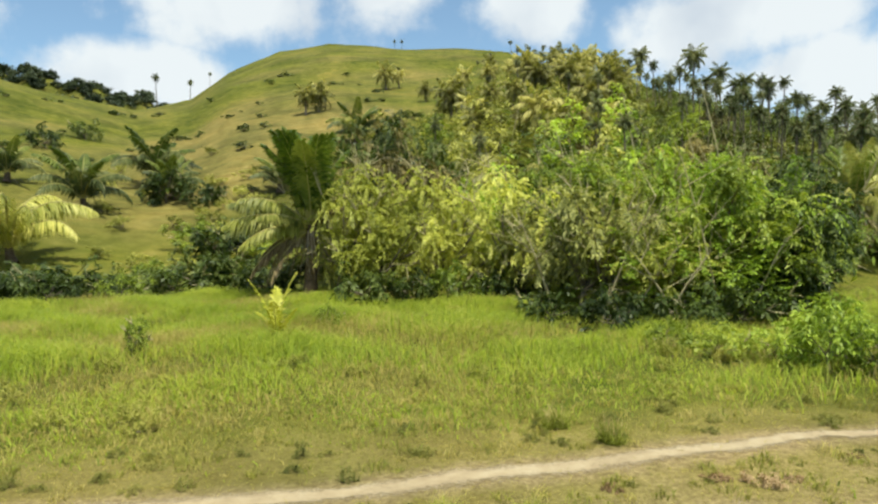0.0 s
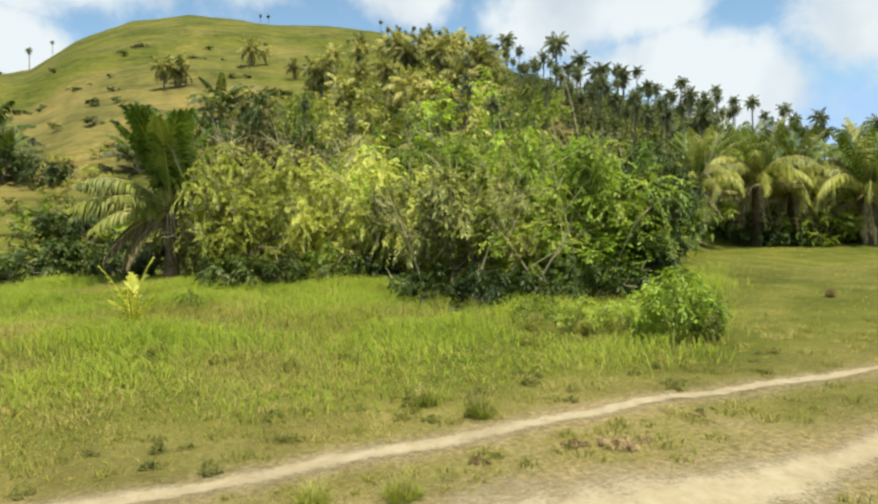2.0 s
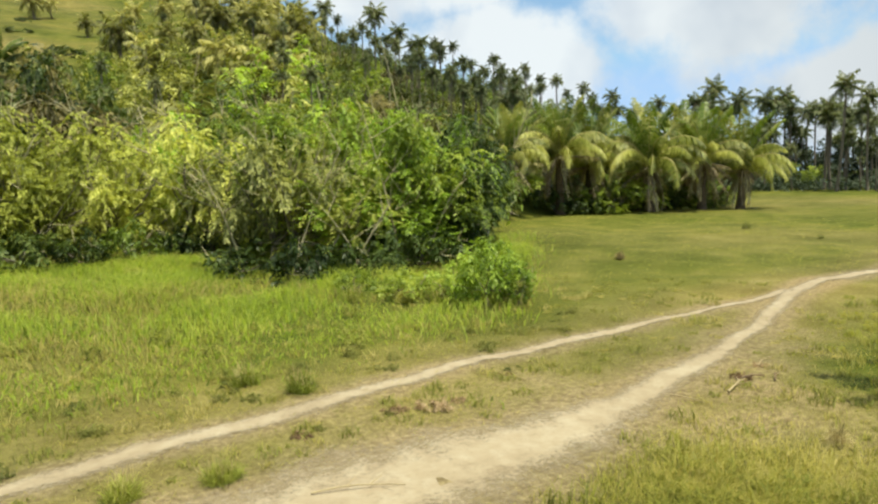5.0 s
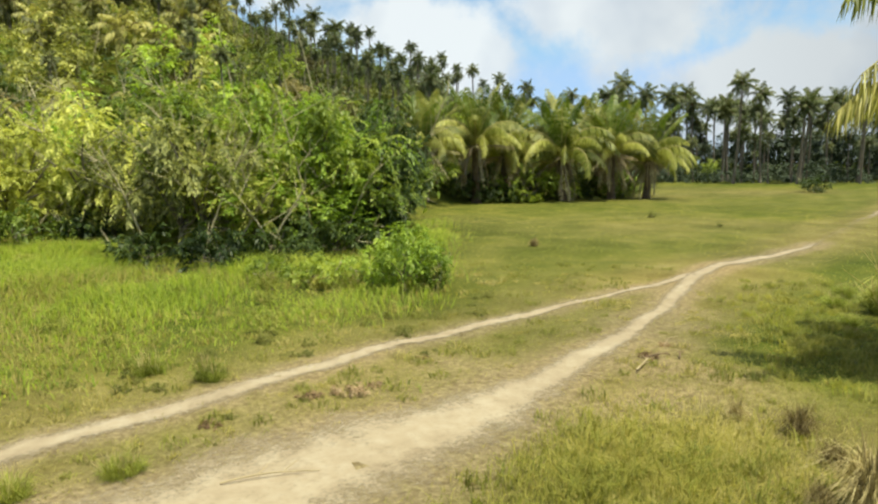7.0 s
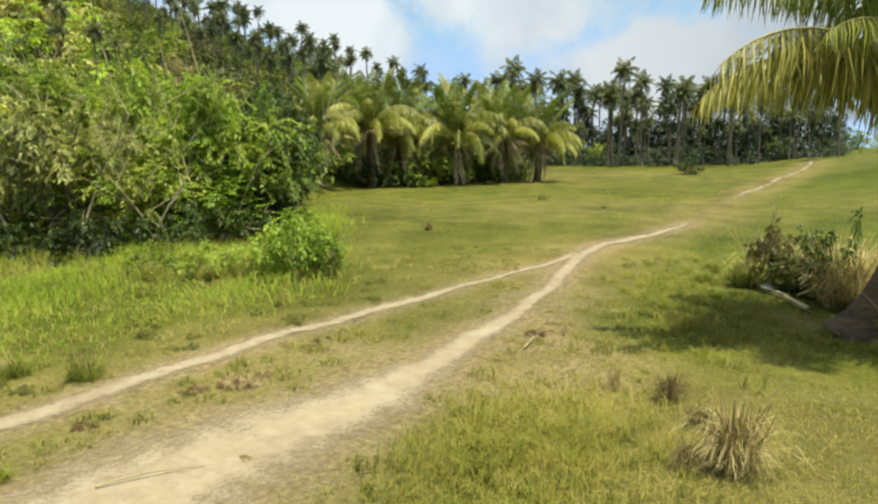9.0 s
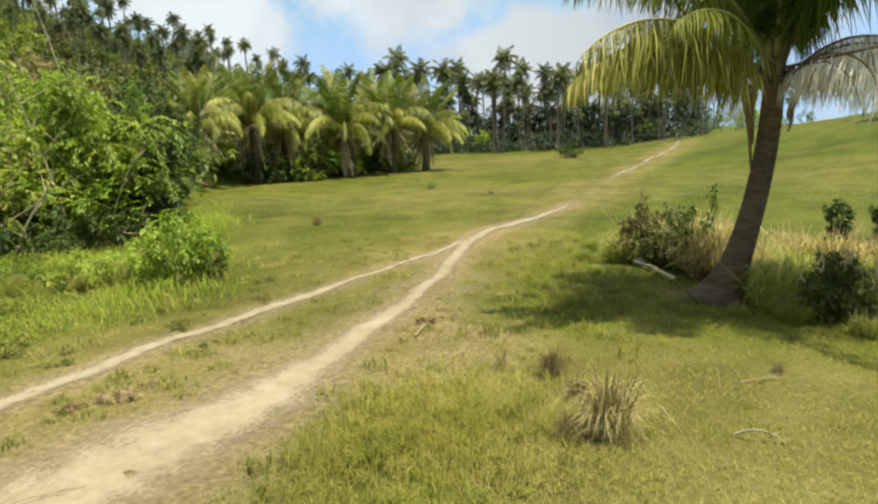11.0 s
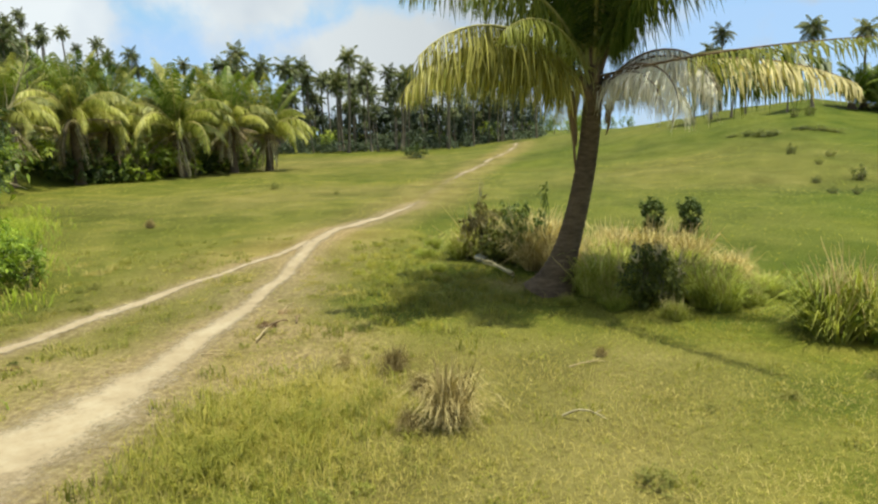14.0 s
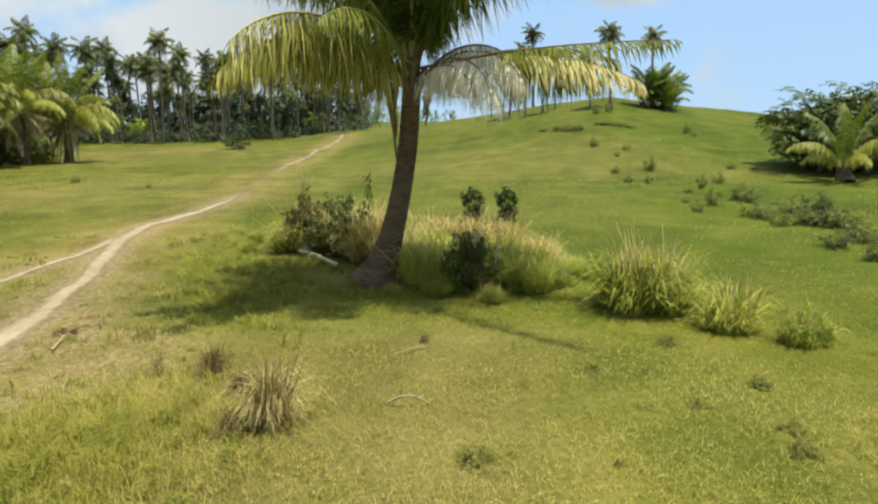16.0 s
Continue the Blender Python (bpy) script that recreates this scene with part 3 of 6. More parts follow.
# ---- plants ----
def tube(points, radii, sides=6):
    """Vertices and quads of a tapered tube."""
    p, radii = np.asarray(points, float), np.asarray(radii, float)
    t = np.gradient(p, axis=0)
    t /= np.maximum(np.linalg.norm(t, axis=1), 1e-9)[:, None]
    ref = np.array([0.31, 0.95, 0.02]) if abs(t[:, 2]).mean() > 0.6 else np.array([0.0, 0.0, 1.0])
    u = np.cross(t, ref)
    u /= np.maximum(np.linalg.norm(u, axis=1), 1e-9)[:, None]
    v = np.cross(t, u)
    a = np.arange(sides) * 2 * np.pi / sides
    ring = u[:, None] * np.cos(a)[None, :, None] + v[:, None] * np.sin(a)[None, :, None]
    verts = (p[:, None] + ring * radii[:, None, None]).reshape(-1, 3)
    idx = np.arange(len(p) * sides).reshape(len(p), sides)
    nx = np.roll(idx, -1, axis=1)
    return verts, np.stack([idx[:-1], nx[:-1], nx[1:], idx[1:]], -1).reshape(-1, 4)


class Soup:
    """Collects vertices and faces by material slot."""

    def __init__(self):
        self.v, self.f, self.n = [], [], 0

    def add(self, verts, faces, slot=0):
        self.v.append(verts)
        self.f.append((np.asarray(faces) + self.n, slot))
        self.n += len(verts)

    def mesh(self, name, materials, flat=False):
        return array_mesh(name, np.concatenate(self.v), [f for f, s in self.f], materials, [s for f, s in self.f], flat)

    def only(self, name, slot, material):
        """The faces of one slot as a mesh of their own."""
        verts, faces = np.concatenate(self.v), [f for f, s in self.f if s == slot]
        used = np.unique(np.concatenate([f.ravel() for f in faces]))
        place = np.zeros(len(verts), int)
        place[used] = np.arange(len(used))
        return array_mesh(name, verts[used], [place[f] for f in faces], [material])


def unit(a):
    return a / np.maximum(np.linalg.norm(a, axis=-1, keepdims=True), 1e-9)


def frond_arrays(soup, rng, length, rise, droop, count, leaf, width, hang, turn=0.0, root=(0, 0, 0), stalk=0.03, twist=0.0, leafslot=0, stemslot=1, sides=4, m=14, ahead=0.35, torn=0.0, wild=0.10, start=0.13):
    """One palm frond: an arching stalk with two rows of drooping leaflets."""
    s = np.linspace(0, 1, m)
    ang = np.radians(rise - droop * s ** 1.25)
    step = length / (m - 1)
    px = np.concatenate([[0], np.cumsum(np.cos(ang[:-1]) * step)])
    pz = np.concatenate([[0], np.cumsum(np.sin(ang[:-1]) * step)])
    bend = twist * s ** 2 * length * 0.2
    pts = np.stack([px, bend, pz], -1)
    c, n = math.cos(math.radians(turn)), math.sin(math.radians(turn))
    rot = np.array([[c, -n, 0], [n, c, 0], [0, 0, 1]])
    pts = pts @ rot.T + np.asarray(root)
    soup.add(*tube(pts, stalk * (1.05 - s) + 0.003, sides), stemslot)
    k = count
    u = np.repeat(np.linspace(start, 0.995, k), 2) + rng.normal(0, 0.004, 2 * k)
    u = np.clip(u, 0.1, 1)
    sign = np.tile([1.0, -1.0], k)
    base = np.stack([np.interp(u, s, pts[:, i]) for i in range(3)], -1)
    tang = unit(np.stack([np.interp(u, s, np.gradient(pts[:, i])) for i in range(3)], -1))
    side = unit(np.cross(tang, [0, 0, 1.0]) + 1e-6)
    size = leaf * np.clip(np.sin(np.pi * (0.14 + 0.80 * u)) ** 0.6, 0.25, 1) * rng.uniform(0.82, 1.12, 2 * k) * np.where(rng.random(2 * k) < torn, rng.uniform(0.15, 0.6, 2 * k), 1.0)
    upn = unit(np.cross(side, tang))
    way = unit(side * sign[:, None] * 0.9 + tang * (ahead + 1.3 * ahead * u[:, None]) + upn * 0.25 + np.array([0, 0, -1.0]) * hang * rng.uniform(0.35, 1.0, (2 * k, 1)))
    w = width * rng.uniform(0.8, 1.15, (2 * k, 1)) * 0.5
    mid = base + way * size[:, None] * 0.5
    way2 = unit(way + np.array([0, 0, -1.0]) * (0.35 + hang * rng.uniform(0.5, 1.3, (2 * k, 1))) + rng.normal(0, wild, (2 * k, 3)))
    tip = mid + way2 * size[:, None] * 0.55
    verts = np.stack([base - tang * w * 0.6, base + tang * w * 0.6, mid - tang * w, mid + tang * w, tip], 1).reshape(-1, 3)
    i = np.arange(2 * k)[:, None] * 5
    soup.add(verts, np.concatenate([i, i + 1, i + 3, i + 2], 1), leafslot)
    soup.f.append((np.concatenate([i + 2, i + 3, i + 4], 1) + soup.n - len(verts), leafslot))


def palm_trunk(height, base, top, lean=0.3, flare=1.8, rings=26, sides=10, turn=0.0):
    s = np.linspace(0, 1, rings * 2 + 1)
    z = s * height
    off = lean * (1 - (1 - s) ** 2.1)
    pts = np.stack([off * math.cos(math.radians(turn)), off * math.sin(math.radians(turn)), z], -1)
    rad = top + (base - top) * (1 - s) ** 0.8 + base * (flare - 1) * np.exp(-s * height / 0.34)
    rad = rad * np.where(np.arange(len(s)) % 2 == 0, 1.035, 0.975)
    return tube(pts, rad, sides), pts[-1]


FRONDS = {}


def frond_mesh(kind, variant, rise):
    """Shared meshes of single fronds, leaflets and midrib, by kind of palm."""
    key = (kind, variant, rise)
    if key in FRONDS:
        return FRONDS[key]
    rng = np.random.default_rng(100 + variant * 7 + len(kind))
    soup = Soup()
    bend = rng.uniform(-0.5, 0.5)
    if kind == "near":
        frond_arrays(soup, rng, 3.2, rise, (88, 96, 100)[variant], 124, (0.84, 0.8, 0.95)[variant], 0.028, (2.8, 2.6, 1.35)[variant], stalk=0.034, twist=bend, ahead=0.32, torn=0.25, wild=(0.36, 0.36, 0.25)[variant])
        # mesh 2: the deep leaf colour carries the shade of the crown's middle
        mats = [(M_FROND_STRAW, M_FROND_GOLD, M_FROND_DEEP)[variant], M_STEM]
    elif kind == "near_long":
        frond_arrays(soup, rng, 4.1, rise, 48, 84, 0.85, 0.034, 1.5, stalk=0.02, twist=bend, ahead=0.3, torn=0.3, wild=0.25, start=0.5)
        mats = [M_FROND_SAND, M_HUSK]
    elif kind == "near_green":
        frond_arrays(soup, rng, 3.0, rise, 44, 64, 0.9, 0.036, 1.6, stalk=0.024, twist=bend * 0.4, ahead=0.2, torn=0.25, wild=0.12, start=0.42)
        mats = [M_FROND_DEEP, M_STEM]
    elif kind == "near_thin":
        frond_arrays(soup, rng, 4.4, rise, 9, 70, 0.5, 0.03, 1.4, stalk=0.02, twist=bend * 0.2, ahead=0.6, torn=0.35, wild=0.2, start=0.4)
        mats = [M_FROND_TAN, M_HUSK]
    elif kind == "near_up":
        frond_arrays(soup, rng, 3.2, rise, 30 + 13 * variant, 90, 0.85, 0.032, 1.3, stalk=0.04, twist=bend, ahead=0.22)
        # crown shade put into the leaf colour: the deep green on most meshes
        mats = [M_FROND_DEEP if variant else M_FROND, M_STEM]
    elif kind == "near_dead":
        frond_arrays(soup, rng, 2.5, rise, 118 + 16 * variant, 110, 0.85, 0.024, 1.7, stalk=0.03, twist=bend, ahead=0.3, torn=0.3, wild=0.28)
        mats = [M_FROND_DEAD, M_HUSK]
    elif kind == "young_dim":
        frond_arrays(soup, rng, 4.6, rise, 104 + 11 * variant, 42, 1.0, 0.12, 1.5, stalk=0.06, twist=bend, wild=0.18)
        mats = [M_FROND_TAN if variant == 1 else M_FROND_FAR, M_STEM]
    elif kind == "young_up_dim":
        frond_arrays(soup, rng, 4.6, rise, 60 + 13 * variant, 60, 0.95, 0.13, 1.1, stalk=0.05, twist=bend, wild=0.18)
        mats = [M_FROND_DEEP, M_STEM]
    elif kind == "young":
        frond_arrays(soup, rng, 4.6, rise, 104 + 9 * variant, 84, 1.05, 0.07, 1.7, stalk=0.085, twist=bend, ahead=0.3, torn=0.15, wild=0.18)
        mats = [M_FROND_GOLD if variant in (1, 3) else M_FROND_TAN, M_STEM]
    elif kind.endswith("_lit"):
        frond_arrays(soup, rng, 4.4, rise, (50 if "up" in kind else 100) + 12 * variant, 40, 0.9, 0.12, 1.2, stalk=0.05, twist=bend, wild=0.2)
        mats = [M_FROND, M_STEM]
    elif kind == "fan":
        frond_arrays(soup, rng, 3.3, rise, 26 + 10 * variant, 64, 0.8, 0.10, 0.5, stalk=0.04, twist=bend, ahead=0.75, wild=0.15)
        mats = [M_FROND, M_STEM]
    elif kind.startswith("side"):
        frond_arrays(soup, rng, 3.1, rise, 44 + 14 * variant, 66, 0.75, 0.07, 1.9, stalk=0.06, twist=bend, ahead=0.35, torn=0.15, wild=0.18)
        # side_dim: brown for dead fronds, and as painted shade on the low ones
        mats = [M_FROND_BROWN if kind == "side_dim" else M_FROND_GOLD if variant else M_FROND_TAN, M_STEM]
    elif kind == "seedling":
        frond_arrays(soup, rng, 1.0, rise, 24 + 16 * variant, 14, 0.24, 0.06, 0.25, stalk=0.02, twist=rng.uniform(-0.6, 0.6), ahead=0.9)
        mats = [M_SEEDLING, M_SEEDLING]
    elif kind == "young_up":
        frond_arrays(soup, rng, 4.8, rise, 34 + 13 * variant, 74, 0.95, 0.08, 1.1, stalk=0.05, twist=bend, ahead=0.3, torn=0.1, wild=0.22)
        mats = [M_FROND_TAN if variant == 1 else M_FROND, M_STEM]
    else:
        frond_arrays(soup, rng, 3.2, rise, 18 + 30 * (variant % 2), 36, 0.7, 0.05, 1.4, stalk=0.075, twist=bend, ahead=0.5, torn=0.35, wild=0.35)
        mats = [M_FROND_SAND if variant == 2 else M_FROND_BROWN, M_LOG]
    FRONDS[key] = soup.only("frond", 0, mats[0]), soup.only("midrib", 1, mats[1])
    return FRONDS[key]


def put_frond(palm, kind, variant, root, heading, rise, size=1.0, name="frond", label=""):
    step = 7 * round(rise / 7)
    m = Matrix.LocRotScale(root, Euler((0, radians(step - rise), radians(heading)), "XYZ"), (size, size, size))
    leaf, rib = frond_mesh(kind, variant, step)
    ob = part(name, leaf, palm, label, m)
    part("midrib", rib, ob)
    return ob


def near_palm():
    palm = thing("coconut_palm", at(10.15, 2.85), "young coconut palm with leaning ringed trunk and some dry grey fronds", "palm tree")
    (v, q), top = palm_trunk(3.40, 0.165, 0.13, 0.60, 2.7, 34, 14, -76)
    part("trunk", array_mesh("trunk", v, [q], [M_PALM_BARK]), palm)
    rng = np.random.default_rng(5)
    tx, ty, tz = top
    # heading, rise, kind, mesh, size, drop below the top
    spread = [(150, 43, "near", 0, 1.06, 0.42), (166, 56, "near", 1, 0.72, 0.3), (139, 38, "near", 0, 1.0, 0.46), (122, 43, "near", 1, 0.9, 0.45), (104, 46, "near", 1, 0.85, 0.4), (144, 60, "near", 1, 1.05, 0.1), (74, 48, "near", 0, 0.9, 0.3),
              (-84, 22, "near_green", 0, 1.0, 0.3), (-76, 18, "near_green", 0, 0.95, 0.34), (-98, 17, "near_long", 0, 0.8, 0.3), (-127, 4, "near_thin", 0, 0.95, 0.16),
              (-110, 68, "near", 2, 1.0, 0.1), (8, 78, "near_up", 1, 0.9, 0.1), (-22, 80, "near_up", 0, 0.9, 0.1), (44, 66, "near", 2, 0.95, 0.25), (120, 76, "near_up", 2, 0.75, 0.0), (95, 74, "near_up", 2, 0.75, 0.0), (142, 78, "near_up", 1, 0.8, 0.0), (-46, 76, "near_up", 1, 0.9, 0.1),
              (196, 76, "near_up", 2, 0.9, 0.0), (-148, 78, "near_up", 2, 0.95, 0.0), (-62, 76, "near_up", 1, 0.95, 0.1), (64, 70, "near", 2, 0.95, 0.05), (-90, 74, "near", 2, 0.9, 0.0), (-80, 64, "near_up", 2, 1.0, 0.0), (-100, 68, "near_up", 1, 1.0, 0.0), (-118, 62, "near_up", 2, 0.9, 0.0)]
    for h, r, kind, k, s, low in spread:
        a = radians(h)
        put_frond(palm, kind, k, (tx + 0.09 * math.cos(a), ty + 0.09 * math.sin(a), tz - low), h, r, s)
    for i in range(11):
        h = i * 137.5 + 20
        put_frond(palm, "near_up", i % 3, (tx + 0.05 * math.cos(radians(h)), ty + 0.05 * math.sin(radians(h)), tz + 0.15), h, 75 + 1.2 * i, 1.05)
    for h, r, k, s in ((-108, 46, 0, 0.82), (-94, 44, 1, 0.8), (-122, 42, 1, 0.8), (-114, 34, 0, 0.72), (-132, 36, 0, 0.7), (-100, 54, 1, 0.84), (40, 30, 0, 0.6)):
        put_frond(palm, "near_dead", k, (tx + 0.1 * math.cos(radians(h)), ty + 0.1 * math.sin(radians(h)), tz - 0.42), h, r, s, "dead_frond", "dry grey drooping frond")
    (v, q), end = palm_trunk(0.9, 0.13, 0.07, 0.02, 1.0, 6, 10)
    part("crown_shaft", array_mesh("crown_shaft", v + np.array([tx, ty, tz - 0.05]), [q], [M_HUSK]), palm, "brown fibrous sheath of the crown")
    for i in range(9):
        soup = Soup()
        h = i * 40 + rng.uniform(-12, 12)
        d = np.array([math.cos(radians(h)), math.sin(radians(h)), 0])
        z0 = tz - rng.uniform(0.05, 0.5)
        pts = [np.array([tx, ty, z0]) + d * 0.10, np.array([tx, ty, z0]) + d * 0.17 + np.array([0, 0, 0.13]), np.array([tx, ty, z0]) + d * rng.uniform(0.22, 0.3) + np.array([0, 0, 0.32])]
        soup.add(*tube(pts, [0.06, 0.045, 0.025], 5))
        part("leaf_stub", soup.mesh("leaf_stub", [M_HUSK]), palm, "broken brown leaf base")
    for h, z0, n in ((118, tz - 0.35, 1.25), (100, tz - 0.45, 0.7), (-60, tz - 0.5, 0.45)):
        d = np.array([math.cos(radians(h)), math.sin(radians(h)), 0])
        soup = Soup()
        s = np.linspace(0, 1, 7)
        for j in range(3):
            o = d * (0.22 + 0.03 * j) + rng.normal(0, 0.02, 3)
            pts = np.array([tx * 0.95, ty * 0.95, z0]) + o + np.stack([0.05 * np.sin(3 * s + j) * d[0], 0.05 * np.sin(3 * s + j) * d[1], -n * (1 - 0.2 * j) * s], -1)
            soup.add(*tube(pts, 0.035 * (1.1 - s) + 0.006, 5))
        part("hanging_sheath", soup.mesh("hanging_sheath", [M_HUSK]), palm, "dark dry flower sheath hanging down")


def young_palm(x, y, height, trunk, turn, seed, label, dead=3, gold=0.5, count=15, spread=0.55, shade="", low=50, steep=1.0):
    rng = np.random.default_rng(seed)
    palm = thing("young_coconut_palm", at(x, y, seed * 57.3), label, "palm tree", "young coconut palms")
    (v, q), top = palm_trunk(trunk, 0.26, 0.2, rng.uniform(0.05, 0.25), 1.4, 10, 10, rng.uniform(0, 360))
    part("trunk", array_mesh("trunk", v, [q], [M_PALM_BARK]), palm)
    size = (height - trunk) / 4.3
    for i in range(count):
        h = i * 137.5 + rng.uniform(-15, 15)
        f = i / (count - 1)
        kind, k = ("young_up", i % 3) if f > spread else ("young", int(rng.integers(0, 2)) * 2 + (1 if rng.random() < gold else 0))
        r = low + (89 - low) * f ** steep + rng.uniform(-6, 6)
        put_frond(palm, kind + shade, k, (top[0] + 0.14 * math.cos(radians(h)), top[1] + 0.14 * math.sin(radians(h)), top[2] - 0.1 + 0.3 * f), h, r, size * rng.uniform(0.85, 1.05))
    for i in range(dead):
        h = rng.uniform(0, 360)
        put_frond(palm, "young_dead", (0, 2, 1, 2, 0)[i % 5], (top[0] + 0.2 * math.cos(radians(h)), top[1] + 0.2 * math.sin(radians(h)), top[2] - 0.2), h, rng.uniform(-74, -44) if i % 3 else rng.uniform(-30, 6), min(size, trunk / 3.2 + 0.16) * (1 if i % 3 else 0.85), "dead_frond", "dry grey drooping frond")
    return palm


TOPS = {}


def far_palm_thing(variant, material, tall, crown, group, label):
    """A slim coconut palm as seen from afar: trunk and crown."""
    rng = np.random.default_rng(40 + variant)
    palm = thing("coconut_palm", Matrix(), label, "palm tree", group)
    (v, q), top = palm_trunk(tall, 0.17, 0.11, rng.uniform(-0.5, 0.7), 1.3, 4, 6, rng.uniform(0, 360))
    part("trunk", array_mesh("trunk", v, [q], [M_BARK]), palm)
    soup = Soup()
    for i in range(24):
        f = i / 23
        frond_arrays(soup, rng, rng.uniform(1.9, 2.7) * crown, -55 + 138 * f + rng.uniform(-12, 12), 56 + 44 * math.sin(math.pi * f), 13, 0.9 * crown, 0.17 * crown, 1.2, turn=i * 137.5 + rng.uniform(-15, 15), root=top, stalk=0.04, sides=3, m=6, wild=0.25)
    part("crown", soup.mesh("crown", [material, M_HUSK]), palm)
    TOPS[palm.name] = float(np.concatenate(soup.v)[:, 2].max())
    return palm


def leaf_cards(rng, centres, radii, per, size, sprays=8):
    """Leaves in two rows along drooping sprigs that fan out of each clump: vertices and quads."""
    k = max(3, per // sprays)
    m = len(centres) * sprays
    c, r = np.repeat(centres, sprays, axis=0), np.repeat(radii, sprays)[:, None]
    d = unit(rng.normal(0, 1, (m, 3)) + np.array([0, 0, 0.3]))
    sag = rng.uniform(0.2, 0.7, (m, 1))
    reach = rng.uniform(0.75, 1.3, (m, 1))
    s = np.linspace(0.3, 1.0, k)[None, :, None]
    pos = (c + rng.normal(0, 0.15, (m, 3)) * r)[:, None] + d[:, None] * (r * reach)[:, None] * s + np.array([0, 0, -1.0]) * (r * sag)[:, None] * s ** 2
    tang = unit(d[:, None] + np.array([0, 0, -1.6]) * sag[:, None] * s)
    side = unit(np.cross(tang, np.array([0, 0, 1.0])) + 1e-6)
    sign = np.where(np.arange(k) % 2 == 0, 1.0, -1.0)[None, :, None]
    way = unit(tang * 0.7 + side * sign * 0.75 + np.array([0, 0, -0.3]) + rng.normal(0, 0.28, (m, k, 3)))
    flat = unit(np.cross(side, tang) + rng.normal(0, 0.3, (m, 1, 3)) + rng.normal(0, 0.22, (m, k, 3)))
    b = unit(np.cross(way, flat))
    ln = size * rng.uniform(0.75, 1.45, (m, k, 1))
    droop = np.array([0, 0, -1.0]) * ln * 0.18
    verts = np.stack([pos, pos + way * ln * 0.45 + b * ln * 0.21, pos + way * ln + droop, pos + way * ln * 0.45 - b * ln * 0.21], 2).reshape(-1, 3)
    return verts, np.arange(m * k * 4).reshape(m * k, 4)


def tree_parts(seed, height, width, clumps, per, leaf, low=0.25, twigs=6, ragged=0.35, trunk=0.09, limbs=11, puff=1.0, twig=1.0, sprays=8):
    """Trunk with limbs, leaves and bare twigs of one broadleaf tree or shrub."""
    rng = np.random.default_rng(seed)
    wood, bare = Soup(), Soup()
    cz = height * (1 + low) / 2
    d = unit(rng.normal(0, 1, (clumps, 3)))
    rad = rng.uniform(0.45, 1.0, (clumps, 1)) ** 0.6 * (1 + rng.normal(0, ragged * 0.5, (clumps, 1)))
    cen = d * rad * np.array([width / 2, width / 2, height * (1 - low) / 2]) * 0.86 + np.array([0, 0, cz])
    cen[:, 2] = np.clip(cen[:, 2], height * low * 0.5 + 0.1, None)
    rads = puff * rng.uniform(0.085, 0.17, clumps) * (width + height) / 2
    leaves = leaf_cards(rng, cen, rads, per, leaf, sprays)
    fork = np.array([rng.normal(0, 0.08) * width, rng.normal(0, 0.08) * width, height * max(low, 0.22)])
    s = np.linspace(0, 1, 5)[:, None]
    wood.add(*tube(fork * s + rng.normal(0, 0.02, (5, 3)) * s, np.linspace(trunk * 1.4, trunk, 5), 7))
    for i in rng.choice(clumps, min(clumps, limbs), False):
        mid = fork * 0.5 + cen[i] * 0.5 + rng.normal(0, 0.10 * width, 3) * np.array([1, 1, 0.4])
        s5 = np.linspace(0, 1, 6)[:, None]
        pts = (1 - s5) ** 2 * fork + 2 * s5 * (1 - s5) * mid + s5 ** 2 * cen[i]
        wood.add(*tube(pts, np.linspace(trunk * 0.6, trunk * 0.12, 6), 5))
    for i in rng.choice(clumps, min(clumps, twigs), False):
        out = unit(cen[i] - np.array([0, 0, cz * 0.6]))
        for j in range(3):
            w = unit(out + rng.normal(0, 0.45, 3) + np.array([0, 0, 0.25]))
            n = twig * rng.uniform(0.12, 0.26) * (width + height) / 2
            s4 = np.linspace(0, 1, 4)[:, None]
            bare.add(*tube(cen[i] + rads[i] * out * 0.5 + w * s4 * n + rng.normal(0, 0.03, (4, 3)) * s4, np.array([0.018, 0.014, 0.01, 0.004]) * twig, 3))
    return wood, leaves, bare


def broad_tree(seed, height, width, clumps, per, leaf, material, name, label, category, group="", bark=None, **more):
    wood, (lv, lf), bare = tree_parts(seed, height, width, clumps, per, leaf, **more)
    tree = thing(name, Matrix(), label, category, group)
    part("trunk", wood.mesh("trunk", [bark or M_BARK]), tree)
    part("crown", array_mesh("crown", lv, [lf], [material]), tree)
    if bare.v:
        tagged(part("twig_tangle", bare.mesh("twig_tangle", [M_TWIG]), tree, "pale bare twigs"), kind="stuff")
    return tree


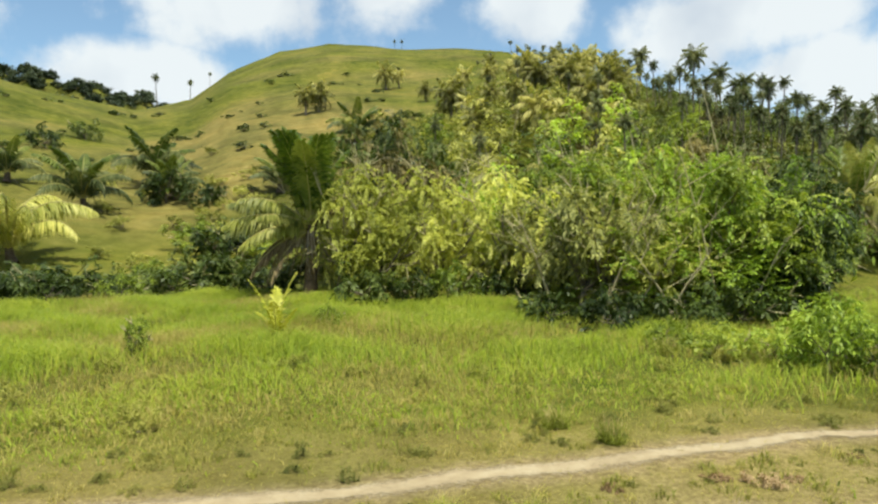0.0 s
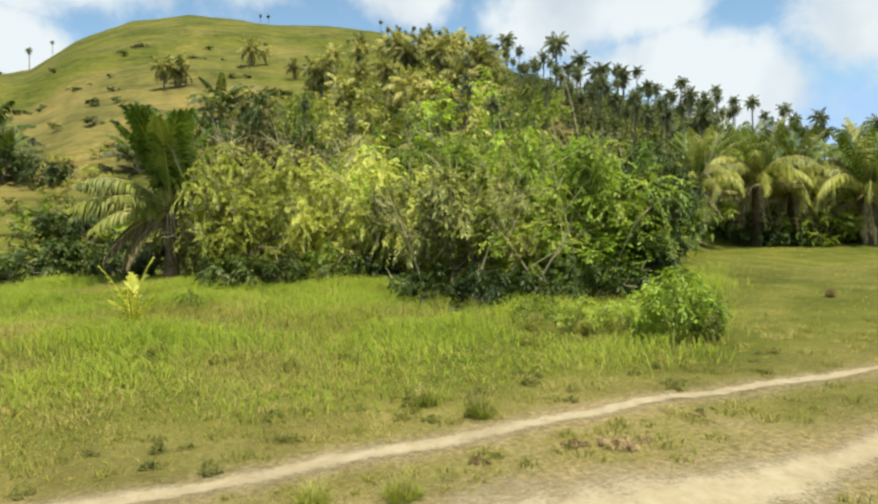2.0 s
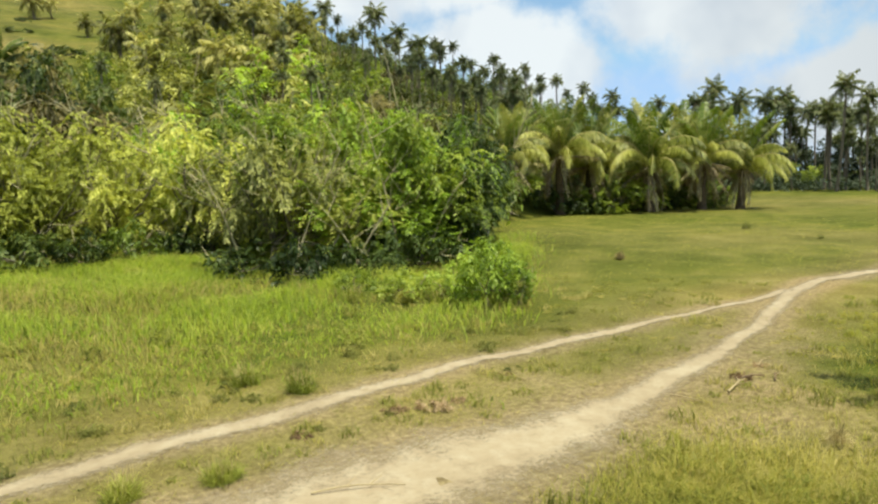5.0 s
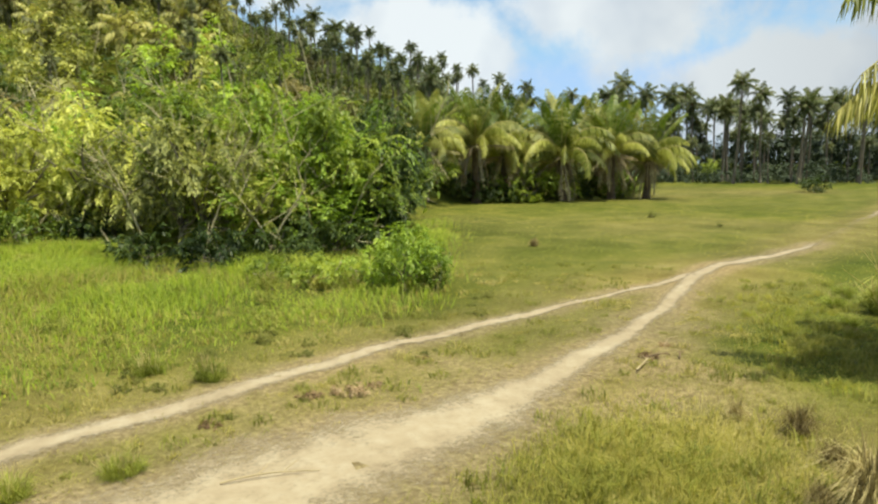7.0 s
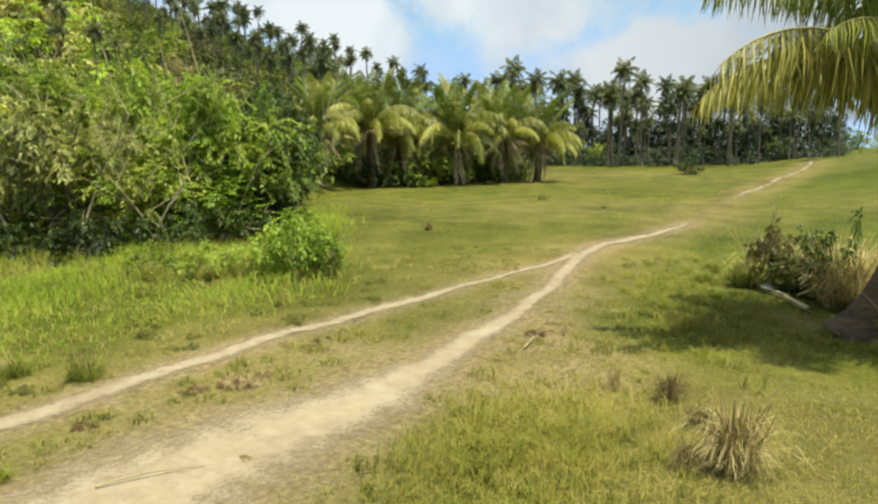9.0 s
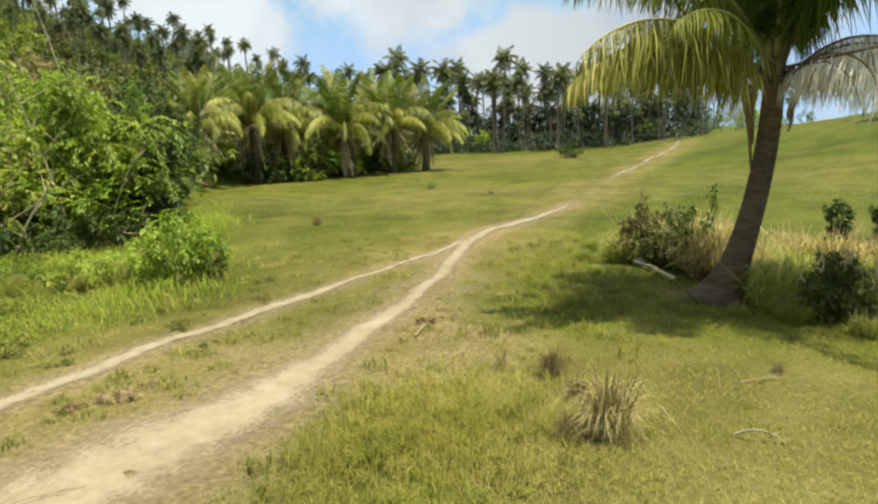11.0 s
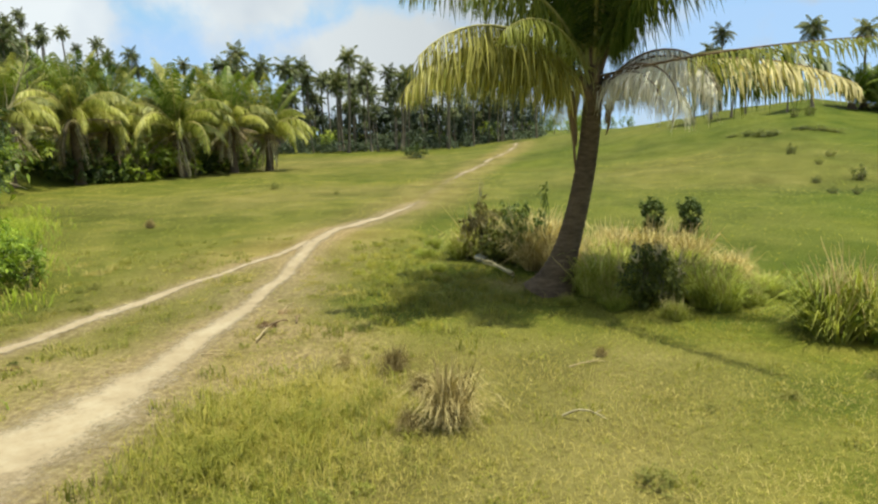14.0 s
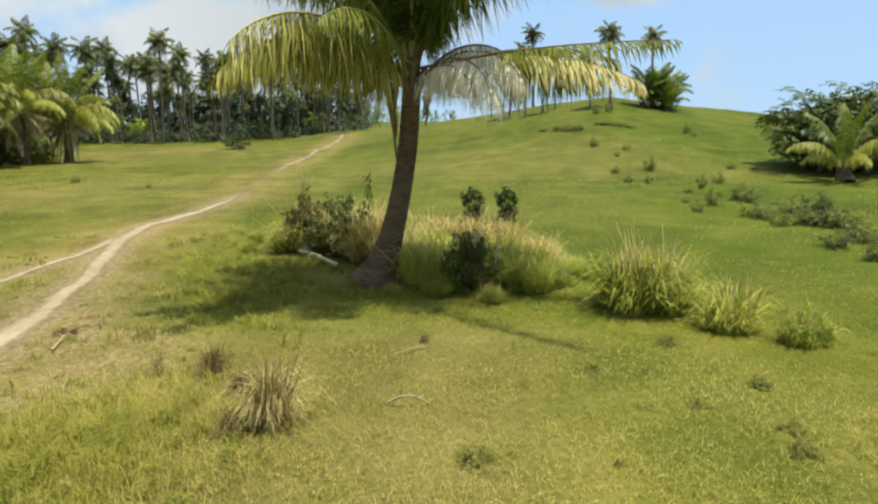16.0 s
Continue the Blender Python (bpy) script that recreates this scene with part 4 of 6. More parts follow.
def blades(rng, x, y, z, height, width, lean=0.35, bend=0.4, two=True):
    """Grass blades at given feet: vertices and faces."""
    n = len(x)
    h = height * rng.uniform(0.55, 1.25, n)
    a = rng.uniform(0, 2 * np.pi, n)
    w = width * rng.uniform(0.7, 1.3, n) * 0.5
    side = np.stack([np.cos(a), np.sin(a), np.zeros(n)], -1)
    b = rng.uniform(0, 2 * np.pi, n)
    out = np.stack([np.cos(b), np.sin(b), np.zeros(n)], -1) * (lean * rng.uniform(0.2, 1.2, n))[:, None]
    foot = np.stack([x, y, z - 0.02], -1)
    up = np.array([0, 0, 1.0])
    mid = foot + (up + out * 0.5) * (h * 0.6)[:, None]
    tip = foot + (up * (1 - 0.35 * bend) + out * (1 + bend)) * h[:, None]
    if two:
        v = np.stack([foot - side * w[:, None], foot + side * w[:, None], mid + side * w[:, None] * 0.7, mid - side * w[:, None] * 0.7, tip], 1).reshape(-1, 3)
        i = np.arange(n)[:, None] * 5
        return v, [np.concatenate([i, i + 1, i + 2, i + 3], 1), np.concatenate([i + 3, i + 2, i + 4], 1)]
    v = np.stack([foot - side * w[:, None], foot + side * w[:, None], tip], 1).reshape(-1, 3)
    return v, [np.arange(n * 3).reshape(n, 3)]


def tussock(seed, height, width, count, material, name, label, category, group="", blade=0.02, mop=0.0):
    """A clump of tall grass: many small sheaves on a domed patch, or (mop) one sheaf that hangs over to the ground."""
    rng = np.random.default_rng(seed)
    sheaves = 9
    sa, sr = rng.uniform(0, 2 * np.pi, sheaves), width * 0.36 * np.sqrt(rng.uniform(0, 1, sheaves))
    k = rng.integers(0, sheaves, count)
    a = rng.uniform(0, 2 * np.pi, count)
    r = width * 0.13 * np.sqrt(rng.uniform(0, 1, count))
    x, y = (sr * np.cos(sa))[k] * (1 - 0.8 * mop) + r * np.cos(a), (sr * np.sin(sa))[k] * (1 - 0.8 * mop) + r * np.sin(a)
    dome = 1 - 0.45 * (np.hypot(x, y) / (width * 0.5)) ** 2
    h = height * dome * rng.uniform(0.6, 1.1, sheaves)[k] * rng.uniform(0.45, 1.1, count)
    way = np.stack([np.cos(a), np.sin(a), np.zeros(count)], -1)
    drift = way * (rng.uniform(0.05, 0.45 + 0.25 * (mop == 0), count) * h)[:, None] + rng.normal(0, 0.11, (count, 3)) * np.array([1, 1, 0]) * height
    s = rng.uniform(0, 2 * np.pi, count)
    side = np.stack([np.cos(s), np.sin(s), np.zeros(count)], -1) * blade * 0.5
    up = np.array([0, 0, 1.0])
    foot = np.stack([x, y, np.full(count, -0.02)], -1) + up * (mop * 0.35 * h)[:, None]
    over = way * (mop * width * rng.uniform(0.1, 0.42, count))[:, None]
    p1 = foot + up * (0.5 * h)[:, None] + drift * 0.3 + over * 0.45
    p2 = foot + up * ((0.85 - 0.45 * mop) * h)[:, None] + drift * 0.8 + over
    bend = rng.uniform(0.4, 1.02, count) * (1 - mop) + mop * rng.uniform(-0.15, 0.15, count)
    tip = foot + up * (bend * h)[:, None] + drift * 1.5 + over * 1.15
    v = np.stack([foot - side, foot + side, p1 + side, p1 - side, p2 + side * 0.7, p2 - side * 0.7, tip], 1).reshape(-1, 3)
    i = np.arange(count)[:, None] * 7
    faces = [np.concatenate([i, i + 1, i + 2, i + 3], 1), np.concatenate([i + 3, i + 2, i + 4, i + 5], 1), np.concatenate([i + 5, i + 4, i + 6], 1)]
    clump = thing(name, Matrix(), label, category, group)
    tagged(part("blade_tuft", array_mesh("blade_tuft", v, faces, [material]), clump), kind="stuff")
    soup = Soup()
    for k in range(int(count * 0.06)):
        w = np.array([rng.normal(0, 0.2) * width / height, rng.normal(0, 0.2) * width / height, 1.0])
        s4 = np.linspace(0, 1, 4)[:, None]
        q = np.array([x[k], y[k], 0]) + w * s4 * height * rng.uniform(0.6, 1.12) + np.array([w[0], w[1], 0]) * s4 ** 2 * 0.3 * height
        soup.add(*tube(q, [0.004, 0.004, 0.007, 0.003], 3))
    tagged(part("stalk_tuft", soup.mesh("stalk_tuft", [M_MOP if mop else M_CLUMP_DRY]), clump, "pale dry seed stalks"), kind="stuff")
    return clump


near_palm()

# young palms in front of the slope: x, y, height, trunk, dead fronds
YOUNG = [(25.3, 35.0, 7.4, 3.8, 5), (31.6, 33.8, 7.0, 3.0, 3), (35.3, 33.0, 6.7, 3.3, 3), (38.4, 32.6, 6.4, 2.8, 4), (20.4, 33.4, 6.0, 3.2, 6),
         (28.4, 36.2, 6.8, 3.2, 3), (30.5, 38.5, 7.2, 3.4, 2), (23.4, 37.4, 5.6, 2.6, 2), (34.0, 37.5, 7.0, 3.4, 2), (37.6, 36.5, 7.4, 3.2, 2)]
for i, (x, y, h, t, n) in enumerate(YOUNG):
    young_palm(x, y, h, t, 0, 60 + i, "young coconut palm with arching yellowed fronds at the field edge", n + 18, 0.65, 26, 0.66, "", 26, 0.9)


def fan_palm(x, y):
    palm = thing("young_coconut_palm", at(x, y), "young coconut palm with dark upright fan and yellowing side fronds", "palm tree", "young coconut palms")
    (v, q), top = palm_trunk(2.7, 0.24, 0.2, 0.1, 1.4, 10, 10, 10)
    part("trunk", array_mesh("trunk", v, [q], [M_PALM_BARK]), palm)
    tx, ty, tz = top
    # heading, rise, kind, mesh, size
    rows = [(150, 88, "fan", 0, 1.0), (196, 84, "fan", 1, 1.02), (100, 84, "fan", 0, 0.98), (230, 82, "fan", 1, 0.94), (180, 80, "fan", 0, 0.98), (300, 86, "fan", 1, 0.96), (60, 86, "fan", 0, 0.95), (186, 76, "fan", 1, 0.94), (20, 88, "fan", 0, 0.9),
            (212, 86, "fan", 1, 1.0), (170, 86, "fan", 0, 1.04), (204, 73, "fan", 0, 0.9), (10, 80, "fan", 1, 0.85), (250, 84, "fan", 0, 0.96), (120, 82, "fan", 1, 0.96), (101, 76, "fan", 0, 0.95), (281, 78, "fan", 1, 0.98), (275, 70, "fan", 0, 0.95), (95, 70, "fan", 1, 0.95), (240, 74, "fan", 1, 0.92),
            (192, 14, "side", 0, 0.95), (199, 24, "side", 1, 0.98), (184, 34, "side", 0, 0.95), (210, 8, "side", 1, 0.85), (176, 22, "side", 1, 0.9), (222, 26, "side", 0, 0.7), (206, 44, "side", 1, 0.85),
            (195, -20, "side_dim", 0, 0.85), (186, -28, "side_dim", 1, 0.8), (206, -34, "side_dim", 0, 0.75), (172, -12, "side_dim", 1, 0.85),
            (8, 70, "young_up", 0, 0.5), (30, 44, "side", 0, 0.55), (-40, 40, "side_dim", 0, 0.5), (130, 34, "side_dim", 1, 0.8)]
    for h, r, kind, k, size in rows:
        put_frond(palm, kind, k, (tx + 0.13 * math.cos(radians(h)), ty + 0.13 * math.sin(radians(h)), tz - 0.1 + r / 300), h, r, size)
    for i in range(11):
        h = i * 137.5
        put_frond(palm, "young_dead", 0, (tx + 0.18 * math.cos(radians(h)), ty + 0.18 * math.sin(radians(h)), tz - 0.2), h, -62 - (i % 4) * 6, 0.55, "dead_frond", "dry grey drooping frond")


fan_palm(-4.75, 24.6)
young_palm(-25.0, 39.5, 6.2, 1.0, 0, 72, "young coconut palm with bright yellow drooping fronds", 0, 1.0, 16, 1.0)
for i, (x, y, h) in enumerate(((-28.3, 54.0, 5.3), (-28.6, 68.0, 6.2), (-10.0, 81.8, 5.4), (-14.5, 61.7, 4.0), (-37.0, 58.0, 4.2), (-24.5, 62.0, 4.3))):
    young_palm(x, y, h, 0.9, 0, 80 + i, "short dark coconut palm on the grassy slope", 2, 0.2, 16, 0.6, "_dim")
young_palm(28.6, -9.85, 2.9, 0.6, 0, 95, "small palm with pale ragged fronds among shrubs", 3, 0.8, 11, 0.4)
for x, y, h, seed in ((60.5, -5.5, 4.0, 96), (61.5, -6.4, 3.3, 97), (60.0, -4.7, 3.0, 98), (59.5, -6.8, 2.6, 99)):
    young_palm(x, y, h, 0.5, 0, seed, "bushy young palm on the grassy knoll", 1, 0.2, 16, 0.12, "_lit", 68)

# slim palms on the crest, the flats and the knoll
PALM_FAR = [far_palm_thing(k, M_FROND_FAR, h, 0.8, "distant coconut palms", "tall slim coconut palm with a dark crown") for k, h in enumerate((8.6, 10.0, 11.4))]
PALM_SLIM = [far_palm_thing(9 + k, M_FROND_FAR, h, 1.0, "crest palms", "slim tall coconut palm standing on the crest") for k, h in enumerate((7.0, 7.8))]
PALM_GOLD = [far_palm_thing(5 + k, M_FROND_OCHRE, h, 1.0, "hillside palms", "small yellowing coconut palm on the hillside") for k, h in enumerate((2.6, 3.4))]
USED = set()


def plant(protos, i, m):
    """The first planting moves the pattern itself, the next ones copy it."""
    p = protos[i % len(protos)]
    if p.name not in USED:
        USED.add(p.name)
        p.matrix_basis = m
        return p
    k = p.scale
    return copy_thing(p, m @ Matrix.Diagonal((1 / k[0], 1 / k[1], 1 / k[2], 1)))


rng = np.random.default_rng(11)


def out(b, r):
    """The place at a bearing to the left of the first view (degrees) and a distance (m)."""
    return -r * math.sin(radians(b)), r * math.cos(radians(b))


def palm_to(protos, i, b, r, top):
    """A palm at a bearing and distance, as tall as its top stands above the level (degrees)."""
    x, y = out(b, r)
    size = (EYE + r * math.tan(radians(top)) - float(lay(x, y))) / TOPS[protos[i % len(protos)].name]
    plant(protos, i, at(x, y, rng.uniform(0, 360), (size * 1.15, size * 1.15, size)))


# crest: bearing, distance, top above level
CREST = [(-6.1, 215, 15.3), (-7.7, 205, 14.8), (-8.8, 195, 14.9), (-10.0, 180, 14.1), (-10.9, 170, 14.5), (-11.9, 160, 13.0), (-13.3, 140, 13.6), (-13.9, 138, 14.1), (-14.7, 132, 12.8),
         (-15.9, 126, 13.0), (-16.6, 122, 14.2), (-18.3, 120, 11.9), (-19.1, 120, 11.9), (-20.5, 116, 14.2), (-21.6, 116, 11.7), (-22.6, 114, 12.5), (-23.6, 116, 11.2), (-24.5, 114, 11.7),
         (-25.9, 116, 10.4), (-27.4, 116, 9.7), (-28.4, 114, 9.6), (-30.2, 112, 10.0), (-31.2, 116, 8.2), (-32.9, 114, 8.5), (-34.1, 114, 7.6), (-35.7, 112, 8.2), (-37.6, 110, 7.5),
         (-40.4, 108, 5.7), (-41.8, 108, 5.6), (-43.6, 104, 6.2), (-46.5, 100, 6.4), (-51.0, 92, 6.3), (-53.0, 92, 5.4), (-55.5, 90, 5.3), (-56.8, 92, 4.9)]
for i, (b, r, top) in enumerate(CREST):
    palm_to(PALM_SLIM if -29 < b < -12 else PALM_FAR, i, b, r, top)
for i in range(46):
    b, r = rng.uniform(-48, -23), rng.uniform(72, 112)
    plant(PALM_FAR, i, at(-r * math.sin(radians(b)), r * math.cos(radians(b)), rng.uniform(0, 360), rng.uniform(0.42, 0.66)))
for i in range(44):
    b = -46.5 - 24.5 * (i + rng.uniform(0, 1.4)) / 44
    r = rng.uniform(74, 104)
    plant(PALM_FAR, i, at(-r * math.sin(radians(b)), r * math.cos(radians(b)), rng.uniform(0, 360), rng.uniform(0.68, 1.0) * (1 if b > -64 else 0.75)))
for i in range(95):
    b, r = rng.uniform(-72, -45), rng.uniform(74, 106)
    plant(PALM_FAR, i, at(-r * math.sin(radians(b)), r * math.cos(radians(b)), rng.uniform(0, 360), rng.uniform(0.3, 0.72)))
for i, (b, r, top) in enumerate(((-83.9, 60, 5.4), (-85.2, 59, 6.2), (-85.8, 66, 7.6), (-86.6, 58, 5.6), (-87.6, 58, 5.2), (-90.4, 56, 5.6), (-92.0, 57, 7.6), (-95.2, 61, 7.0), (-82.4, 63, 4.6))):
    palm_to(PALM_FAR, i, b, r, top)
for i, (b, r, s) in enumerate(((3.6, 276, 0.45), (2.9, 277, 0.5), (22.4, 240, 0.85), (20.0, 248, 0.7), (18.5, 252, 0.45))):
    plant(PALM_FAR, i, at(-r * math.sin(radians(b)), r * math.cos(radians(b)), rng.uniform(0, 360), s))
for i in range(84):
    b = rng.uniform(-16, 1)
    r = rng.uniform(85, 190) if b > -9 else rng.uniform(62, 150)
    if b > -1.5 and r > 110 or i % 5 == 4:
        continue
    plant(PALM_GOLD if i % 3 else PALM_FAR, i, at(-r * math.sin(radians(b)), r * math.cos(radians(b)), rng.uniform(0, 360), rng.uniform(0.75, 1.3) if i % 3 else rng.uniform(0.3, 0.45)))
plant(PALM_GOLD, 1, at(-20.0, 114.5, 40, 0.9))
for i, (b, r, s) in enumerate(((4.3, 140, 1.25), (11.0, 112, 1.0), (9.9, 113, 1.1), (3.2, 143, 0.8), (1.0, 118, 0.8))):
    plant(PALM_GOLD, i, at(-r * math.sin(radians(b)), r * math.cos(radians(b)), i * 70, s))
for i in range(52):
    b, r = rng.uniform(-44, 3), rng.uniform(36, 112)
    if b > 4 - max(0, r - 45) * 0.13 or (b < -30 and r < 52):
        continue
    gold = i % 2 and b > -13
    plant(PALM_GOLD if gold else PALM_FAR, i, at(-r * math.sin(radians(b)), r * math.cos(radians(b)), rng.uniform(0, 360), rng.uniform(0.9, 1.35) if gold else rng.uniform(0.36, 0.5)))

# the thicket
NEAR_TREES = [broad_tree(200 + k, h, w, (2 * c) // 3, 300, 0.112, m, "thicket_tree", lab, "tree", "thicket trees", low=lo + 0.08, twigs=tw, puff=1.3, twig=1.15, ragged=0.5, sprays=20) for k, (h, w, c, m, lab, lo, tw) in enumerate((
    (3.9, 3.8, 38, M_LEAF_OLIVE, "tangled olive-green small tree with pale bare twigs", 0.12, 14),
    (4.3, 3.9, 36, M_LEAF_LIME, "bright lime-green small tree in the thicket", 0.15, 5),
    (3.6, 3.6, 34, M_LEAF_GREY, "low spreading grey-olive tree with bare twigs", 0.10, 16),
    (4.6, 3.6, 38, M_LEAF_DEEP, "dense deep-green tree in the thicket", 0.12, 3)))]
HILL_TREES = [broad_tree(220 + k, h, w, (2 * c) // 3, 44, 0.33, m, "hillside_tree", lab, "tree", "hillside trees", low=lo, twigs=tw // 4, limbs=3, trunk=0.06, puff=1.2, ragged=0.5) for k, (h, w, c, m, lab, lo, tw) in enumerate((
    (4.6, 4.2, 24, M_LEAF_HILL, "olive-green tree on the wooded slope", 0.15, 8),
    (5.2, 4.0, 24, M_LEAF_LIME, "light green tree on the wooded slope", 0.2, 2),
    (4.4, 4.4, 24, M_LEAF_DEEP, "dark green tree on the wooded slope", 0.15, 2),
    (4.2, 3.8, 22, M_LEAF_BROWN, "dry brownish tree on the wooded slope", 0.2, 10),
    (4.0, 4.2, 24, M_LEAF_SLOPE, "dull dark-green tree below the crest palms", 0.1, 4)))]


def front(b):
    return float(np.interp(b, [-32, -28, -24, -17, -10, -8, -4, 2, 8, 11], [30, 21, 19.5, 18.2, 19.2, 23, 24.5, 24.3, 24.2, 27]))


for i in range(46):
    b = 8.6 - 38 * ((i * 0.618) % 1.0)
    r = front(b) + rng.uniform(0, 1.0) + (i % 3) * 2.6
    pick = (0, 2, 0)[i % 3] if b > -4 else (2, 1, 0, 3, 2)[i % 5]
    if b < -21:
        pick = (3, 1, 0, 3)[i % 4] if b > -26 else (3, 1, 3)[i % 3]
    if -17 < b < -9 and r < 21:
        pick = 2
    plant(NEAR_TREES, pick, at(-r * math.sin(radians(b)), r * math.cos(radians(b)), rng.uniform(0, 360), (rng.uniform(0.75, 1.05), rng.uniform(0.75, 1.05), rng.uniform(0.62, 1.3) * float(np.interp(b, [-21, -16], [0.78, 1.0])))))
# lobes of the light green trees at the thicket's corner: bearing, distance, top above level, kind
for i, (b, r, top, k) in enumerate(((-25.6, 20.2, 5.6, 1), (-23.2, 20.0, 6.2, 1), (-20.8, 20.6, 7.0, 1), (-18.6, 21.0, 7.4, 3))):
    x, y = out(b, r)
    tall = (EYE + r * math.tan(radians(top)) - float(lay(x, y))) / (4.5 if k == 1 else 4.8)
    plant(NEAR_TREES, k, at(x, y, 75 * i, (0.72, 0.72, tall)))
count = 0
while count < 262:
    b, r = rng.uniform(-46, 8), math.sqrt(rng.uniform(30 ** 2, 122 ** 2))
    if b > 8 - max(0, r - 45) * 0.13 or (b < -30 and r < 50) or (b < -41 and r < 62) or r < front(b) + 7:
        continue
    k = rng.choice(4, p=(0.60, 0.06, 0.16, 0.18) if b > -13 else (0.40, 0.22, 0.25, 0.13) if b > -22 else (0.15, 0.2, 0.55, 0.1))
    low = 1.0
    if b < -16 and r > 38:
        k, low = (4, 2, 4, 3)[count % 4], 0.8
    plant(HILL_TREES, int(k), at(-r * math.sin(radians(b)), r * math.cos(radians(b)), rng.uniform(0, 360), low * rng.uniform(0.75, 1.25) * (1 if r < 80 else 0.62 if r < 98 else 0.42)))
    count += 1
for i in range(40):
    b, r = -16 - 17 * ((i * 0.618) % 1.0), 50 + 58 * ((i * 0.377) % 1.0)
    plant(PALM_FAR, i, at(*out(b, r), i * 97, 0.36 + 0.2 * ((i * 0.733) % 1.0)))

def clumpy(x, y, s):
    return 0.5 + 0.25 * np.sin(x * s + 1.3 * np.sin(y * s * 0.7)) + 0.25 * np.sin(y * s * 1.2 + 1.7 * np.sin(x * s * 0.6 + 1))


def undergrowth(name, label, seed, count, material, size, bearings, ranges, keep):
    g = np.random.default_rng(seed)
    b, r = g.uniform(*bearings, count), np.sqrt(g.uniform(ranges[0] ** 2, ranges[1] ** 2, count))
    ok = keep(b, r)
    b, r = b[ok], r[ok]
    x, y = -r * np.sin(np.radians(b)), r * np.cos(np.radians(b))
    tall = 0.35 + 1.5 * clumpy(b, r * 0.3, 1.9) ** 2
    cen = np.stack([x, y, lay(x, y) + g.uniform(0.0, 1.3, len(x)) * size * 3.2 * tall], -1)
    v, f = leaf_cards(g, cen, g.uniform(1.1, 2.2, len(x)) * size, 18, size)
    tagged(new(name, array_mesh(name, v, [f], [material])), label, "undergrowth", kind="stuff")


def wooded(b, r):
    edge = np.interp(b, [-32, -28, -24, -17, -10, -8, -4, 2, 8, 11], [30, 21, 19.5, 18.2, 19.2, 23, 24.5, 24.3, 24.2, 27])
    return (b < 7.5 - np.maximum(0, r - 45) * 0.13) & ~((b < -30) & (r < 46)) & ~((b < -41) & (r < 58)) & (r > edge + 1.5)


undergrowth("undergrowth", "tangled olive undergrowth covering the wooded slope", 21, 3600, M_LEAF_HILL, 0.36, (-46, 8), (22, 125), lambda b, r: wooded(b, r) & ((b > -17) | (r < 40)))
undergrowth("crest_undergrowth", "dull green undergrowth below the crest palms", 24, 2600, M_LEAF_SLOPE, 0.36, (-46, -16), (38, 125), wooded)
undergrowth("dark_undergrowth", "dark green undergrowth of the wooded slope", 22, 2400, M_LEAF_DEEP, 0.36, (-48, 8), (20, 125), wooded)
undergrowth("palm_grove_undergrowth", "dark undergrowth below the distant palms", 23, 2600, M_WOODS, 0.32, (-72, -44), (76, 106), lambda b, r: clumpy(b, r, 1.3) > 0.25)

# dark crown at the thicket's edge and by the young palm
DARK = [broad_tree(240, 4.6, 3.4, 92, 90, 0.16, M_LEAF_DARK, "dark_tree", "dense dark-green tree with glossy leaves", "tree", "dark trees", low=0.08, twigs=3),
        broad_tree(241, 4.6, 4.0, 50, 60, 0.22, M_LEAF_BROWN, "dark_tree", "dark tree with brownish drying leaves", "tree", "dark trees", low=0.1, twigs=8)]
# these four dark crowns are added as the shaded hollows of the thicket
plant(DARK, 0, at(10.6, 20.4, 10, (0.95, 0.95, 1.0)))
plant(DARK, 0, at(11.5, 21.5, 100, (0.9, 0.9, 1.05)))
plant(DARK, 0, at(9.35, 18.0, 300, (0.6, 0.6, 0.8)))
plant(DARK, 0, at(10.2, 18.9, 30, (0.6, 0.6, 0.85)))
plant(DARK, 1, at(-3.0, 30.0, 0, (1.05, 1.05, 1.35)))
plant(DARK, 1, at(-1.0, 31.5, 80, (1.0, 1.0, 1.35)))
plant(DARK, 0, at(-2.4, 31.6, 40, (1.0, 1.0, 1.75)))
plant(DARK, 0, at(-0.4, 32.6, 140, (0.9, 0.9, 1.6)))
plant(DARK, 0, at(-4.2, 31.0, 250, (0.85, 0.85, 1.6)))
plant(DARK, 0, at(-3.2, 29.6, 300, (0.8, 0.8, 1.35)))
plant(DARK, 1, at(-2.0, 29.4, 200, (0.8, 0.8, 1.4)))
plant(DARK, 0, at(33.5, -10.2, 60, (1.35, 1.35, 0.74)))
plant(DARK, 0, at(33.0, -11.4, 160, (1.3, 1.3, 0.76)))
plant(DARK, 0, at(32.2, -10.0, 230, (1.1, 1.1, 0.55)))
plant(DARK, 0, at(34.6, -12.6, 20, (1.4, 1.4, 0.78)))
plant(DARK, 0, at(31.6, -11.6, 290, (1.2, 1.2, 0.7)))

